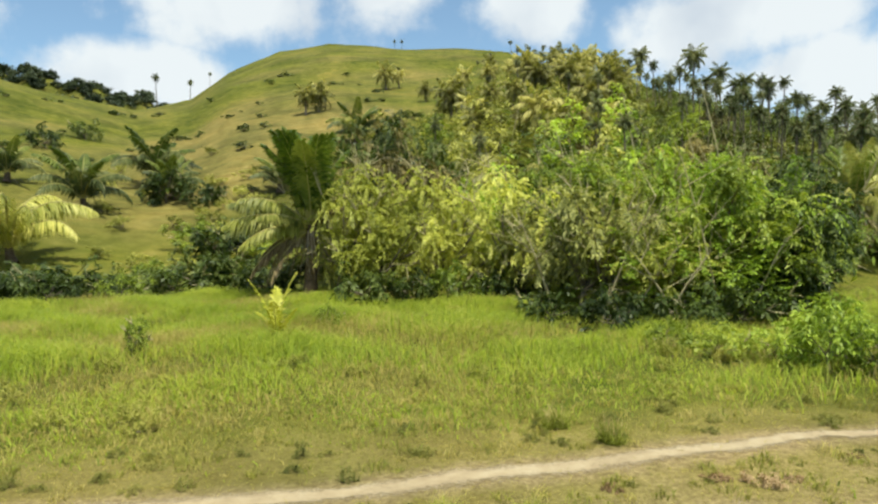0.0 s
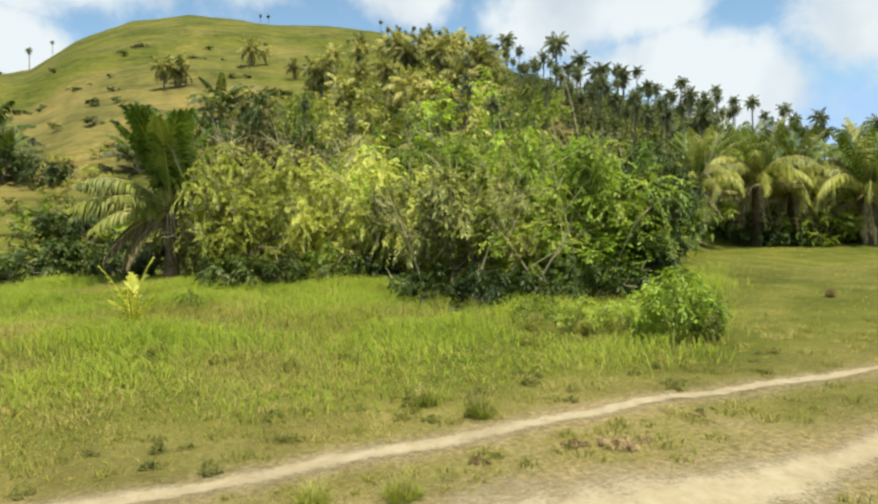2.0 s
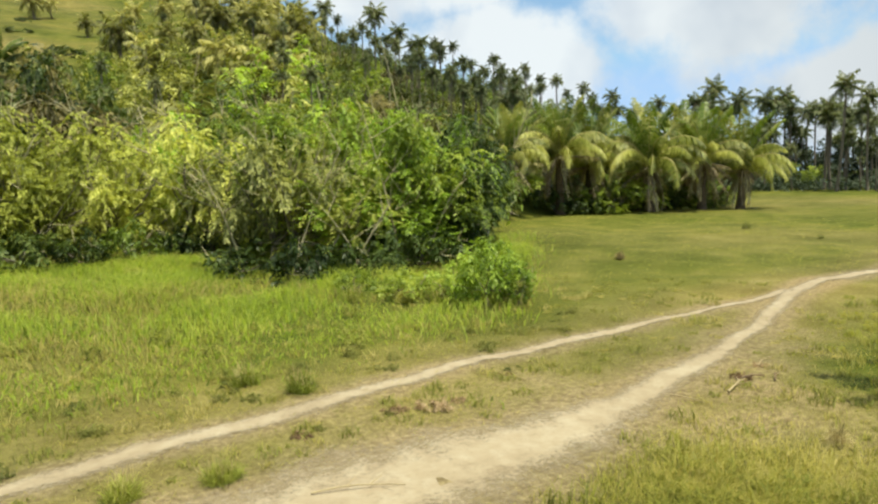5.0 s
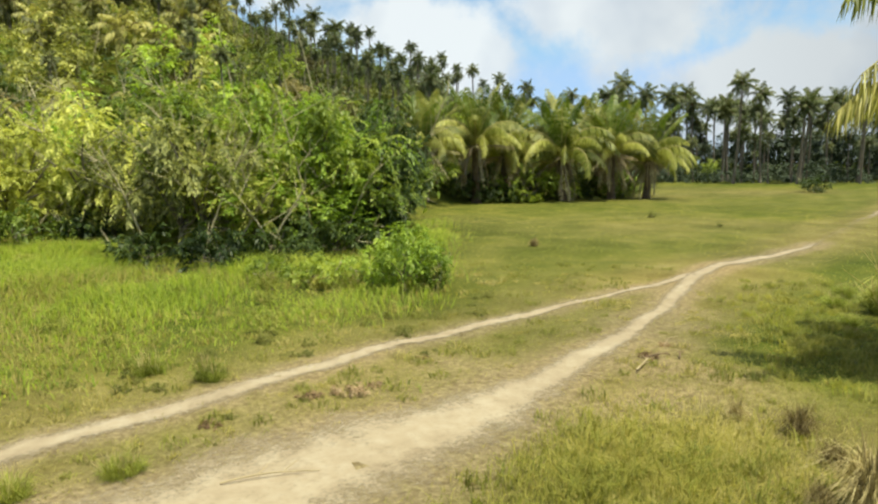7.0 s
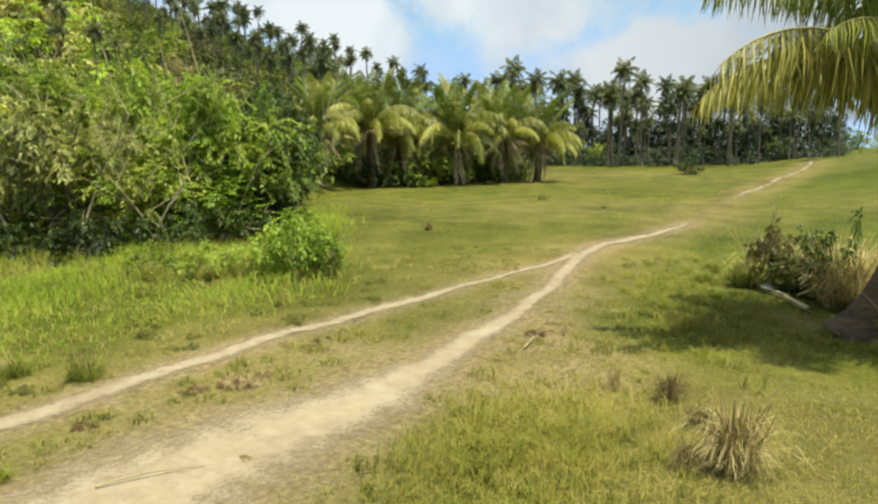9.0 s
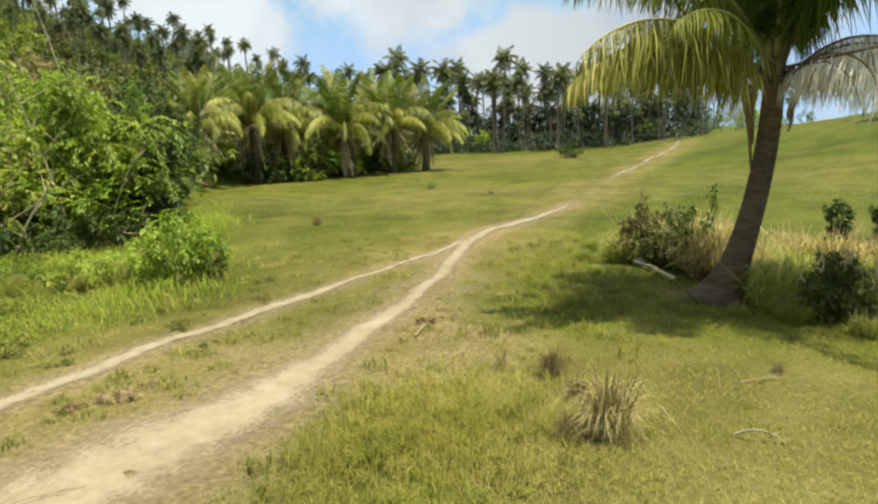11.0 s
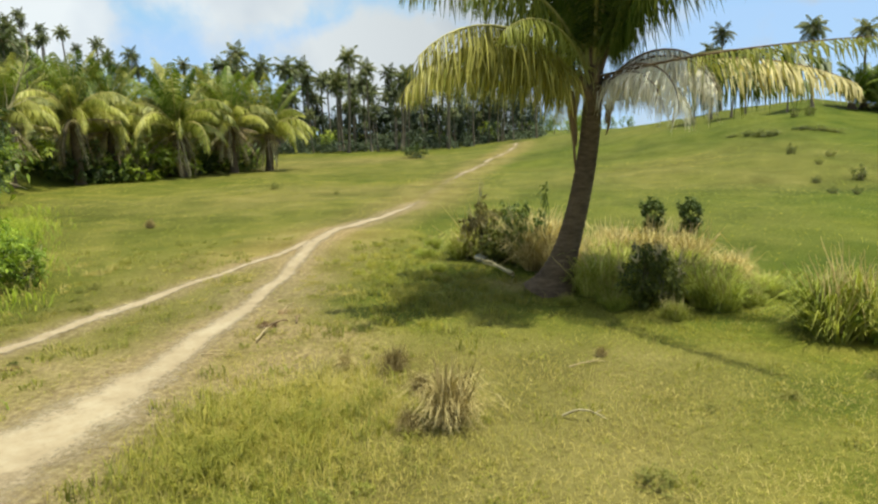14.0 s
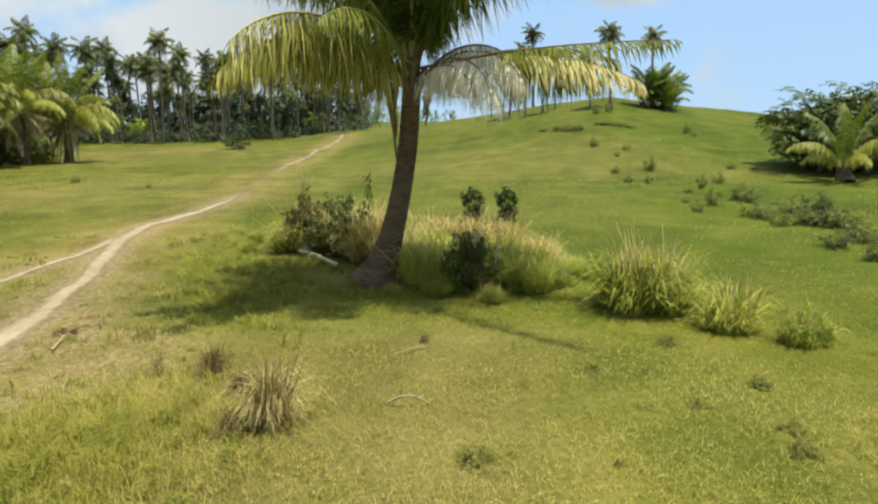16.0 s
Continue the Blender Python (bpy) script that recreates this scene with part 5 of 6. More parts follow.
SHRUBS = [broad_tree(260 + k, h, w, c, 48, lf * 1.08, m, "shrub", lab, "shrub", "shrubs", low=0.0, twigs=tw, trunk=0.03) for k, (h, w, c, lf, m, lab, tw) in enumerate((
    (1.7, 2.1, 40, 0.10, M_LEAF_FRESH, "bright green rounded shrub at the field edge", 3),
    (1.2, 1.8, 26, 0.12, M_LEAF_DARK, "low dense dark-green shrub with small leaves", 2),
    (1.2, 2.2, 30, 0.11, M_LEAF_DEEP, "low green shrub with twiggy stems", 6),
    (1.3, 1.5, 26, 0.12, M_LEAF_BROWN, "dark twiggy brush with brownish leaves beside the palm", 10)))]
plant(SHRUBS, 0, at(6.55, 11.3, 20, (0.82, 0.78, 0.88)))
plant(SHRUBS, 0, at(6.2, 11.9, 140, (0.6, 0.6, 0.6)))
plant(SHRUBS, 0, at(7.15, 11.2, 220, (0.5, 0.5, 0.55)))
plant(SHRUBS, 2, at(5.3, 12.6, 50, (0.7, 0.6, 0.5)))
for i, (x, y, s, k) in enumerate(((4.2, 15.8, 1.0, 1), (2.9, 17.4, 0.9, 1), (5.6, 15.4, 1.0, 1), (7.2, 16.2, 1.2, 1), (-9.4, 26.7, 1.7, 1), (-8.0, 27.2, 1.4, 1), (-13.5, 23.2, 1.1, 1), (-11.5, 24.5, 0.9, 2), (-16.0, 25.0, 1.2, 1),
                                     (-2.5, 22.3, 1.2, 1), (0.5, 22.5, 1.1, 2), (2.2, 22.9, 1.1, 1), (-1.0, 22.4, 1.0, 1), (7.3, 12.4, 0.6, 0), (4.6, 13.6, 0.5, 2), (-49.0, 84.6, 2.6, 1), (-53.0, 102.0, 2.6, 1), (-24.4, 60.5, 2.8, 1), (-20.0, 58.0, 2.0, 1),
                                     (53.3, 28.8, 1.2, 1))):
    plant(SHRUBS, k, at(x, y, i * 77, s))
plant(SHRUBS, 2, at(-2.9, 17.2, 30, (0.34, 0.34, 0.5)))
SAPLING = broad_tree(278, 0.95, 0.6, 26, 34, 0.06, M_LEAF_DEEP, "sapling", "thin leafy sapling standing in the meadow grass", "sapling", low=0.15, twigs=3, trunk=0.014)
SAPLING.matrix_basis = at(-5.9, 13.0, 0, (0.9, 0.9, 1.0))
plant(SHRUBS, 1, at(12.1, 4.2, 195, (0.5, 0.5, 0.9)))
plant(SHRUBS, 1, at(11.6, 3.75, 75, (0.5, 0.5, 1.2)))
plant(SHRUBS, 3, at(12.0, 4.75, 200, (0.5, 0.5, 1.0)))
plant(SHRUBS, 3, at(12.1, 5.0, 120, (0.42, 0.42, 0.85)))
# dark leaf mass added to stand for the shaded gap between clumps
SHADE_BUSH = broad_tree(275, 0.9, 0.62, 46, 72, 0.036, M_LEAF_SLOPE, "dark_bush", "upright dark-green bush added for the dark shade among the grass clumps", "shrub", "dark bushes", low=0.0, twigs=4, trunk=0.015, ragged=0.15)
plant([SHADE_BUSH], 0, at(9.62, 1.42, 0, (0.95, 0.95, 1.1)))
plant([SHADE_BUSH], 0, at(9.72, 1.1, 100, (0.9, 0.9, 1.05)))
plant([SHADE_BUSH], 0, at(10.05, 1.35, 200, (0.9, 0.9, 1.1)))
# two more, for the dark shade under the olive tuft left of the palm
plant([SHADE_BUSH], 0, at(11.8, 4.45, 60, (1.3, 1.3, 0.95)))
plant([SHADE_BUSH], 0, at(11.85, 4.05, 150, (1.1, 1.1, 1.0)))
for i, (x, y, w, z) in enumerate(((9.0, -1.15, 0.3, 0.5), (8.6, -2.0, 0.3, 0.45), (8.1, -2.7, 0.26, 0.36))):
    plant(SHRUBS, 2, at(x, y, i * 91, (w, w, z)))
SLOPE = broad_tree(276, 1.1, 1.3, 34, 40, 0.075, M_LEAF_SLOPE, "slope_shrub", "small round dull-green shrub on the grassy slope", "shrub", "slope shrubs", low=0.0, twigs=2, trunk=0.02)
ROUND = broad_tree(279, 0.95, 0.62, 60, 64, 0.055, M_LEAF_DARK, "round_shrub", "small rounded dark-green shrub behind the grass clumps", "shrub", "round shrubs", low=0.0, twigs=0, trunk=0.02, ragged=0.12, puff=0.85)
for x, y, w in ((16.4, 2.35, 1.05), (16.6, 1.55, 1.0)):
    plant([ROUND], 0, at(x, y, 90 * w, (w, w, 1.0)))
# bearing, distance, width, height
for i, (b, r, w, z) in enumerate(((-90.5, 38, 0.55, 0.6), (-93.1, 37, 0.55, 0.45), (-92.4, 35, 0.4, 0.4), (-95.0, 32, 0.7, 0.75), (-92.3, 31, 0.45, 0.4), (-93.4, 27.5, 0.4, 0.35), (-94.9, 27, 0.4, 0.4),
                                  (-97.6, 46, 0.6, 0.7), (-98.2, 45, 0.5, 0.45), (-99.0, 25, 0.4, 0.55), (-100.2, 27.5, 0.65, 0.55), (-97.9, 21, 0.35, 0.3), (-98.8, 19.3, 0.4, 0.42), (-99.8, 20.5, 0.55, 0.6), (-98.0, 24, 0.4, 0.35),
                                  (-101.9, 22.5, 0.75, 0.6), (-102.6, 22, 0.7, 0.5), (-102.8, 18.8, 0.7, 0.5), (-103.6, 18.4, 0.6, 0.42), (-104.7, 17, 0.6, 0.5), (-106.4, 17.6, 0.9, 0.55), (-107.6, 17.2, 0.9, 0.62), (-109.0, 17.0, 0.8, 0.55),
                                  (-105.4, 19.6, 0.9, 0.5), (-107.2, 20.6, 1.0, 0.55), (-110.0, 15.2, 0.7, 0.5), (-108.6, 14.4, 0.6, 0.4), (-111.2, 13.6, 0.6, 0.5), (-101.0, 33, 0.5, 0.4), (-88.6, 44, 1.3, 0.55), (-87.6, 45, 1.0, 0.45), (-89.3, 44.5, 0.9, 0.4),
                                  (-91.2, 46, 1.2, 0.32), (-92.2, 46, 1.3, 0.36), (-93.2, 46, 1.2, 0.3), (-90.6, 52, 0.7, 0.8), (-91.6, 52, 0.8, 0.9), (-49.5, 33, 0.45, 0.4), (-54.5, 28.7, 0.28, 0.25), (-86.5, 46, 0.9, 0.3))):
    x, y = out(b, r)
    plant([SLOPE], 0, at(x + 0.3, y - 0.28, i * 51, (0.8 * w, 0.8 * w, 0.85 * z)))

for i, (b, r, s, k) in enumerate(((14.5, 27, 1.0, 1), (16.5, 28, 1.1, 1), (19, 29, 0.9, 1), (21.5, 28, 1.2, 1), (24, 29, 1.1, 1), (26.5, 28, 1.0, 1), (29, 29, 1.3, 1), (31.5, 28, 1.1, 1), (12.6, 28, 1.5, 1), (34, 29, 1.2, 1), (23, 33, 1.0, 2), (18, 47, 2.2, 1), (16.6, 49, 2.0, 1), (19.5, 50, 1.8, 2), (14.8, 46, 1.4, 2))):
    plant(SHRUBS, k, at(-r * math.sin(radians(b)), r * math.cos(radians(b)), i * 83, (s * 1.25, s * 1.25, s)))
# dark scrub between and behind the young palms
for i, (x, y, s) in enumerate(((22.0, 36.4, 2.2), (25.8, 36.2, 2.4), (29.2, 34.6, 2.2), (31.8, 35.6, 2.5), (35.2, 36.2, 2.3), (37.6, 36.4, 2.2), (40.6, 37.0, 2.0), (19.0, 36.0, 2.4), (17.6, 33.6, 2.2), (33.0, 37.4, 2.4), (27.0, 34.8, 1.6), (37.2, 34.6, 1.3))):
    plant(SHRUBS, (2, 1, 2)[i % 3], at(x, y, i * 67, (s, s, s * 0.8)))
GROVE = broad_tree(226, 4.2, 4.4, 18, 44, 0.34, M_WOODS, "grove_tree", "dark bushy tree below the distant palms", "tree", "grove trees", low=0.05, twigs=0, limbs=3, trunk=0.06, puff=1.25, ragged=0.5)
for i in range(46):
    b, r = -46 - 26 * ((i * 0.618) % 1.0), 82 + 22 * ((i * 0.377) % 1.0)
    k = 0.7 + 0.6 * ((i * 0.733) % 1.0)
    plant([GROVE], 0, at(*out(b, r), i * 83, (k, k, 1.15 * k)))
for i in range(34):
    b, r = rng.uniform(-71, -46), rng.uniform(80, 106)
    plant(HILL_TREES, 2, at(-r * math.sin(radians(b)), r * math.cos(radians(b)), rng.uniform(0, 360), rng.uniform(0.4, 0.85)))

for i, (x, y, w, z) in enumerate(((60.9, -6.0, 1.1, 1.3), (61.8, -7.0, 1.0, 1.0))):
    plant(SHRUBS, 2, at(x, y, i * 71, (w, w, z)))
for i in range(14):
    b, r = rng.uniform(-79, -70), rng.uniform(92, 112)
    plant(HILL_TREES, 2, at(-r * math.sin(radians(b)), r * math.cos(radians(b)), rng.uniform(0, 360), rng.uniform(0.55, 0.8)))
HILL_BUSH = broad_tree(277, 1.8, 2.6, 20, 24, 0.22, M_LEAF_HILL, "hill_bush", "soft olive bush on the grassy hillside", "shrub", "hill bushes", low=0.0, twigs=0, trunk=0.03)
for i in range(46):
    b, r = rng.uniform(9, 27), rng.uniform(40, 92)
    if i % 2 and b < 20:
        b, r = rng.uniform(13, 20), rng.uniform(44, 70)
    x, y = out(b, r)
    plant([HILL_BUSH], 0, at(x, y, rng.uniform(0, 360), (rng.uniform(0.5, 1.1), rng.uniform(0.5, 1.1), rng.uniform(0.35, 0.8))))
HILL_SHRUB = broad_tree(270, 1.4, 2.4, 10, 16, 0.32, M_LEAF_DARK, "hill_shrub", "small dark shrub scattered on the grassy hillside", "shrub", "hill shrubs", low=0.0, twigs=0, trunk=0.03)
for i in range(44):
    b, r = rng.uniform(1, 34), rng.uniform(48, 170)
    for j in range(int(rng.integers(1, 4))):
        x, y, s = -r * math.sin(radians(b)) + rng.normal(0, 1.6), r * math.cos(radians(b)) + rng.normal(0, 1.6), rng.uniform(0.35, 1.0)
        plant([HILL_SHRUB], 0, at(x, y, rng.uniform(0, 360), (s * 1.3, s * 1.3, s * 0.8)))
WEED = broad_tree(271, 0.34, 0.5, 14, 36, 0.034, M_WEED, "weed", "low leafy olive weed growing in the grass", "weed", "weeds", low=0.0, twigs=0, trunk=0.008, limbs=0)
for i in range(8):
    b, r = rng.uniform(-64, -38), rng.uniform(4.2, 6.4)
    x, y = -r * math.sin(radians(b)), r * math.cos(radians(b))
    if min(off_trail(x, y, TRAIL_LOWER)[0], off_trail(x, y, TRAIL_UPPER)[0]) > 0.3:
        plant([WEED], 0, at(x, y, rng.uniform(0, 360), rng.uniform(0.25, 0.7)))
for i in range(70):
    b, r = rng.uniform(-25, 34), rng.uniform(7.6, 20)
    x, y = -r * math.sin(radians(b)), r * math.cos(radians(b))
    if off_trail(x, y, TRAIL_UPPER)[0] > 0.4:
        plant([WEED], 0, at(x, y, rng.uniform(0, 360), rng.uniform(0.4, 1.2)))


BRUSH = broad_tree(273, 0.30, 0.5, 20, 56, 0.026, M_WEED_DARK, "dark_weed", "low dark-green weed tuft beside the footpath", "weed", "dark weeds", low=0.0, twigs=0, trunk=0.008, limbs=0)
for i in range(46):
    x = rng.uniform(-4.5, 8.0)
    y = float(np.interp(x, [p[0] for p in TRAIL_UPPER], [p[1] for p in TRAIL_UPPER])) + rng.uniform(0.3, 1.7)
    plant([BRUSH], 0, at(x, y, rng.uniform(0, 360), (rng.uniform(0.3, 0.8), rng.uniform(0.3, 0.7), rng.uniform(0.3, 0.7))))
for i in range(16):
    x = rng.uniform(-1.0, 5.5)
    y = float(np.interp(x, [p[0] for p in TRAIL_UPPER], [p[1] for p in TRAIL_UPPER])) - rng.uniform(0.3, 0.9)
    plant([BRUSH], 0, at(x, y, rng.uniform(0, 360), rng.uniform(0.15, 0.35)))
for i, (x, y, s) in enumerate(((6.8, -0.43, 0.5), (5.7, -1.95, 0.6), (5.3, -1.9, 0.55), (6.6, -1.9, 0.55), (6.05, -1.3, 0.5), (4.75, 0.4, 0.7), (7.6, -1.2, 0.6), (6.2, 0.2, 0.35), (4.9, -0.6, 0.3))):
    plant([BRUSH], 0, at(x, y, i * 61, s))


DRIED = broad_tree(272, 0.11, 0.42, 16, 20, 0.034, M_DRIED, "dried_fern", "flat dried reddish-brown fern beside the trail", "weed", "dried ferns", low=0.0, twigs=0, trunk=0.006, limbs=0)
for i, (x, y, s) in enumerate(((3.05, 6.42, 1.0), (2.65, 6.5, 0.7), (3.4, 6.5, 0.6), (6.7, 5.5, 0.7), (1.6, 6.3, 0.6), (4.4, 7.1, 0.5), (7.4, 5.8, 0.6), (-0.6, 5.4, 0.6))):
    plant([DRIED], 0, at(x, y, i * 40, s))


def bare_trunk(x, y, height, lean, turn, seed, thick=0.085):
    g = np.random.default_rng(seed)
    s = np.linspace(0, 1, 8)
    soup = Soup()
    pts = np.stack([lean * s ** 1.3, 0.1 * np.sin(4 * s), height * s], -1)
    soup.add(*tube(pts, thick * (1.1 - 0.75 * s), 6))
    for k in (4, 5, 6, 7):
        w = np.array([g.normal(0, 0.6), g.normal(0, 0.6), 0.7]) * g.uniform(0.6, 1.4)
        soup.add(*tube(pts[k] + w * np.linspace(0, 1, 5)[:, None], 0.4 * thick * np.array([1, 0.8, 0.6, 0.4, 0.2]), 4))
    ob = new("bare_tree", soup.mesh("bare_tree", [M_TWIG]))
    ob.matrix_basis = at(x, y, turn)
    tagged(ob, "pale leafless leaning tree trunk on the slope", "dead tree", "bare trees")


for i, (b, r, h, n) in enumerate(((-22.6, 60, 7.5, -1.6), (-16.5, 48, 6.0, -1.0), (-9.0, 40, 5.0, 1.8), (-1.0, 30, 5.0, 0.8), (-13.0, 25, 4.6, 1.2), (-30.5, 38, 6.0, 2.0), (-6.0, 70, 6.5, 1.5), (-18.5, 26, 4.5, -0.8))):
    bare_trunk(-r * math.sin(radians(b)), r * math.cos(radians(b)), h, n, b, 400 + i)
for i, (b, r, h, n) in enumerate(((-13.5, 17.6, 3.3, 1.3), (-18.4, 16.9, 1.9, 1.0), (-19.6, 17.0, 1.7, -0.9), (-22.6, 18.2, 4.2, -0.9), (-24.6, 18.6, 2.2, 0.8), (-9.6, 18.4, 3.0, -1.0), (-4.5, 22.6, 3.2, 1.2), (-15.8, 17.4, 2.0, 1.1))):
    bare_trunk(*out(b, r), h, n, b, 420 + i, 0.035)

# far woods behind the saddle
WOODS = broad_tree(280, 7.0, 7.0, 10, 12, 1.5, M_WOODS, "distant_tree", "dark tree in the distant woods", "tree", "distant woods", low=0.1, twigs=0, trunk=0.2, limbs=0)
for i in range(290):
    b = rng.uniform(15, 36)
    r = rng.uniform(395, 452)
    plant([WOODS], 0, Matrix.LocRotScale((-r * math.sin(radians(b)), r * math.cos(radians(b)), float(lay(-r * math.sin(radians(b)), r * math.cos(radians(b))))), Euler((0, 0, rng.uniform(0, 6))), (1.0, 1.0, rng.uniform(0.5, 0.85))))

# ---- grasses ----
TALL = tussock(301, 0.95, 1.0, 1200, M_CLUMP, "grass_clump", "tall green grass clump with straw tips", "grass clump", "grass clumps", 0.022)
STRAW = tussock(302, 0.62, 0.42, 950, M_MOP, "dry_grass_tuft", "dry straw-coloured drooping grass tuft", "grass tuft", "dry grass tufts", 0.009, 0.55)
LIGHT = tussock(304, 0.95, 1.0, 1300, M_CLUMP_LIGHT, "grass_clump", "dense sunlit pale green grass clump beside the palm", "grass clump", "grass clumps", 0.02)
PALE = tussock(303, 0.95, 1.0, 1100, M_CLUMP_DRY, "tall_dry_grass", "tall dry grass clump beside the palm", "grass clump", "grass clumps", 0.02)
for i, (x, y, s, k) in enumerate(((10.2, 2.05, 0.8, LIGHT), (10.65, 1.8, 0.95, LIGHT), (11.3, 2.2, 0.9, LIGHT), (11.8, 1.7, 0.95, PALE), (12.0, 1.1, 0.9, PALE), (11.3, 1.2, 0.85, LIGHT), (12.4, 2.4, 0.85, PALE), (11.2, 0.5, 0.6, LIGHT), (11.7, 0.4, 0.6, PALE),
                                  (10.25, 0.62, 0.9, LIGHT), (9.95, 0.42, 0.72, LIGHT), (9.75, 1.85, 0.5, LIGHT), (10.7, 0.9, 0.8, TALL), (10.3, 0.05, 0.5, TALL), (10.9, -0.15, 0.5, LIGHT), (10.8, -0.45, 0.45, TALL), (9.1, -1.1, 1.3, TALL), (9.3, -0.85, 1.05, LIGHT), (9.3, -1.35, 1.05, TALL), (8.6, -2.0, 0.85, TALL), (9.35, 1.7, 0.4, LIGHT), (9.3, 0.95, 0.42, TALL),
                                  (8.0, -2.65, 0.55, TALL), (8.3, -2.85, 0.5, TALL), (11.0, 2.7, 0.8, PALE), (11.6, 3.45, 1.1, PALE), (11.3, 3.3, 0.95, PALE), (12.0, 3.6, 1.1, PALE), (12.25, 4.8, 1.25, TALL), (12.15, 5.15, 0.8, TALL), (12.6, 5.6, 0.55, TALL), (12.2, 4.0, 0.9, PALE), (13.2, 5.6, 0.6, TALL), (13.6, 4.6, 0.6, PALE), (12.9, 6.3, 0.4, LIGHT), (12.0, 6.0, 0.38, LIGHT),
                                  (5.1, 2.15, 0.95, STRAW), (6.07, 3.26, 0.55, STRAW), (5.92, 3.8, 0.4, STRAW), (5.6, 2.7, 0.45, STRAW), (4.85, 2.4, 0.4, STRAW), (0.78, 5.7, 0.35, TALL), (0.0, 5.75, 0.35, TALL), (13.3, 15.4, 0.5, STRAW),
                                  (1.4, 8.3, 0.4, TALL), (1.95, 7.6, 0.42, TALL), (10.7, 5.1, 0.32, LIGHT), (10.1, 4.8, 0.28, TALL), (9.4, 2.4, 0.3, TALL),
                                  (7.3, 1.4, 0.25, STRAW), (5.9, 12.0, 0.5, TALL), (5.2, 12.3, 0.45, TALL), (4.4, 13.0, 0.5, TALL), (7.3, 11.5, 0.55, TALL), (7.7, 11.9, 0.5, TALL), (3.6, 14.0, 0.45, TALL))):
    if k.name not in USED:
        USED.add(k.name)
        k.matrix_basis = at(x, y, i * 67, s)
    else:
        copy_thing(k, at(x, y, i * 67, s))
del rng


def scatter(seed, count, near, far, left, right, keep):
    """Feet of blades in a sector of the land; keep(x, y, r, b) gives the chance that one stands there."""
    g = np.random.default_rng(seed)
    r = np.sqrt(g.uniform(near ** 2, far ** 2, count))
    b = g.uniform(right, left, count)
    x, y = -r * np.sin(np.radians(b)), r * np.cos(np.radians(b))
    ok = g.uniform(0, 1, count) < keep(x, y, r, b)
    x, y = x[ok], y[ok]
    return g, x, y, lay(x, y)


def trails(x, y):
    return np.minimum(off_trail(x, y, TRAIL_UPPER), off_trail(x, y, TRAIL_LOWER))


def meadow(b, x, y):
    """1 in the rank meadow before the thicket, 0 elsewhere."""
    d = off_trail(x, y, TRAIL_UPPER)
    return smooth(0.4, 3.5, d) * smooth(-36, -27, b) * (np.hypot(x, y) > 6.5)


def grass(name, label, material, feet, height, width, **more):
    g, x, y, z = feet
    v, f = blades(g, x, y, z, height(x, y) if callable(height) else height, width, **more)
    tagged(new(name, array_mesh(name, v, f, [material])), label, "grass", kind="stuff")


grass("short_grass", "short trampled green and straw grass", M_TURF, scatter(1, 95000, 3.6, 13, 42, -122, lambda x, y, r, b: smooth(-0.05, 0.7, trails(x, y)) * (0.2 + 0.8 * clumpy(x, y, 2.1)) * np.clip(8 / r, 0, 1) * (1 - worn(x, y))), 0.05, 0.010, lean=0.9)
grass("dry_grass", "short dry straw-coloured grass", M_GRASS_DRY, scatter(2, 90000, 3.6, 13, 42, -122, lambda x, y, r, b: smooth(-0.12, 0.35, trails(x, y)) * (0.2 + 0.8 * clumpy(y, x, 1.7)) * np.clip(8 / r, 0, 1)), 0.055, 0.010, lean=0.9)
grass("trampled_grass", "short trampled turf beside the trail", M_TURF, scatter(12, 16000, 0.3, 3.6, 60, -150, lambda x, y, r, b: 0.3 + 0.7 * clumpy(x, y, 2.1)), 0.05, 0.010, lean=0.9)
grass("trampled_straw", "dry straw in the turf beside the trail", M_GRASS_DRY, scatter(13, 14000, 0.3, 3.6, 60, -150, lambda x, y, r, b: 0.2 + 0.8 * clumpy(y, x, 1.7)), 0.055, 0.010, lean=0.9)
grass("verge_grass", "rank green grass mound beside the trail", M_VERGE, scatter(3, 90000, 3.6, 8, -20, -66, lambda x, y, r, b: np.exp(-(((x - 4.3) / 1.0) ** 2 + ((y - 3.45) / 0.7) ** 2)) * smooth(0.0, 0.4, trails(x, y)) * (0.3 + 0.7 * clumpy(x, y, 5.0))), 0.15, 0.0075, lean=0.9)
grass("verge_straw", "dry grass mixed into the verge", M_GRASS_DRY, scatter(7, 85000, 3.6, 8, -20, -80, lambda x, y, r, b: np.exp(-(((x - 4.6) / 1.2) ** 2 + ((y - 3.0) / 1.0) ** 2)) * smooth(0.0, 0.4, trails(x, y)) * clumpy(y, x, 4.0)), 0.12, 0.007, lean=0.8)
grass("foreground_straw", "thin dry straw stems in the near turf", M_GRASS_DRY, scatter(9, 46000, 3.4, 8, -48, -122, lambda x, y, r, b: smooth(0.1, 0.6, trails(x, y)) * (0.15 + 0.85 * clumpy(x, y, 3.1)) * (1 - smooth(5.5, 8, r))), 0.075, 0.0055, lean=1.0)
grass("meadow_grass", "rank green meadow grass before the thicket", M_GRASS, scatter(4, 150000, 7, 27, 42, -38, lambda x, y, r, b: meadow(b, x, y) * (0.2 + 0.8 * clumpy(x, y, 1.3)) * 1.0), lambda x, y: (0.10 + 0.24 * smooth(8.5, 15, np.hypot(x, y))) * (0.45 + 1.2 * clumpy(x, y, 1.3)), 0.020, lean=0.95)
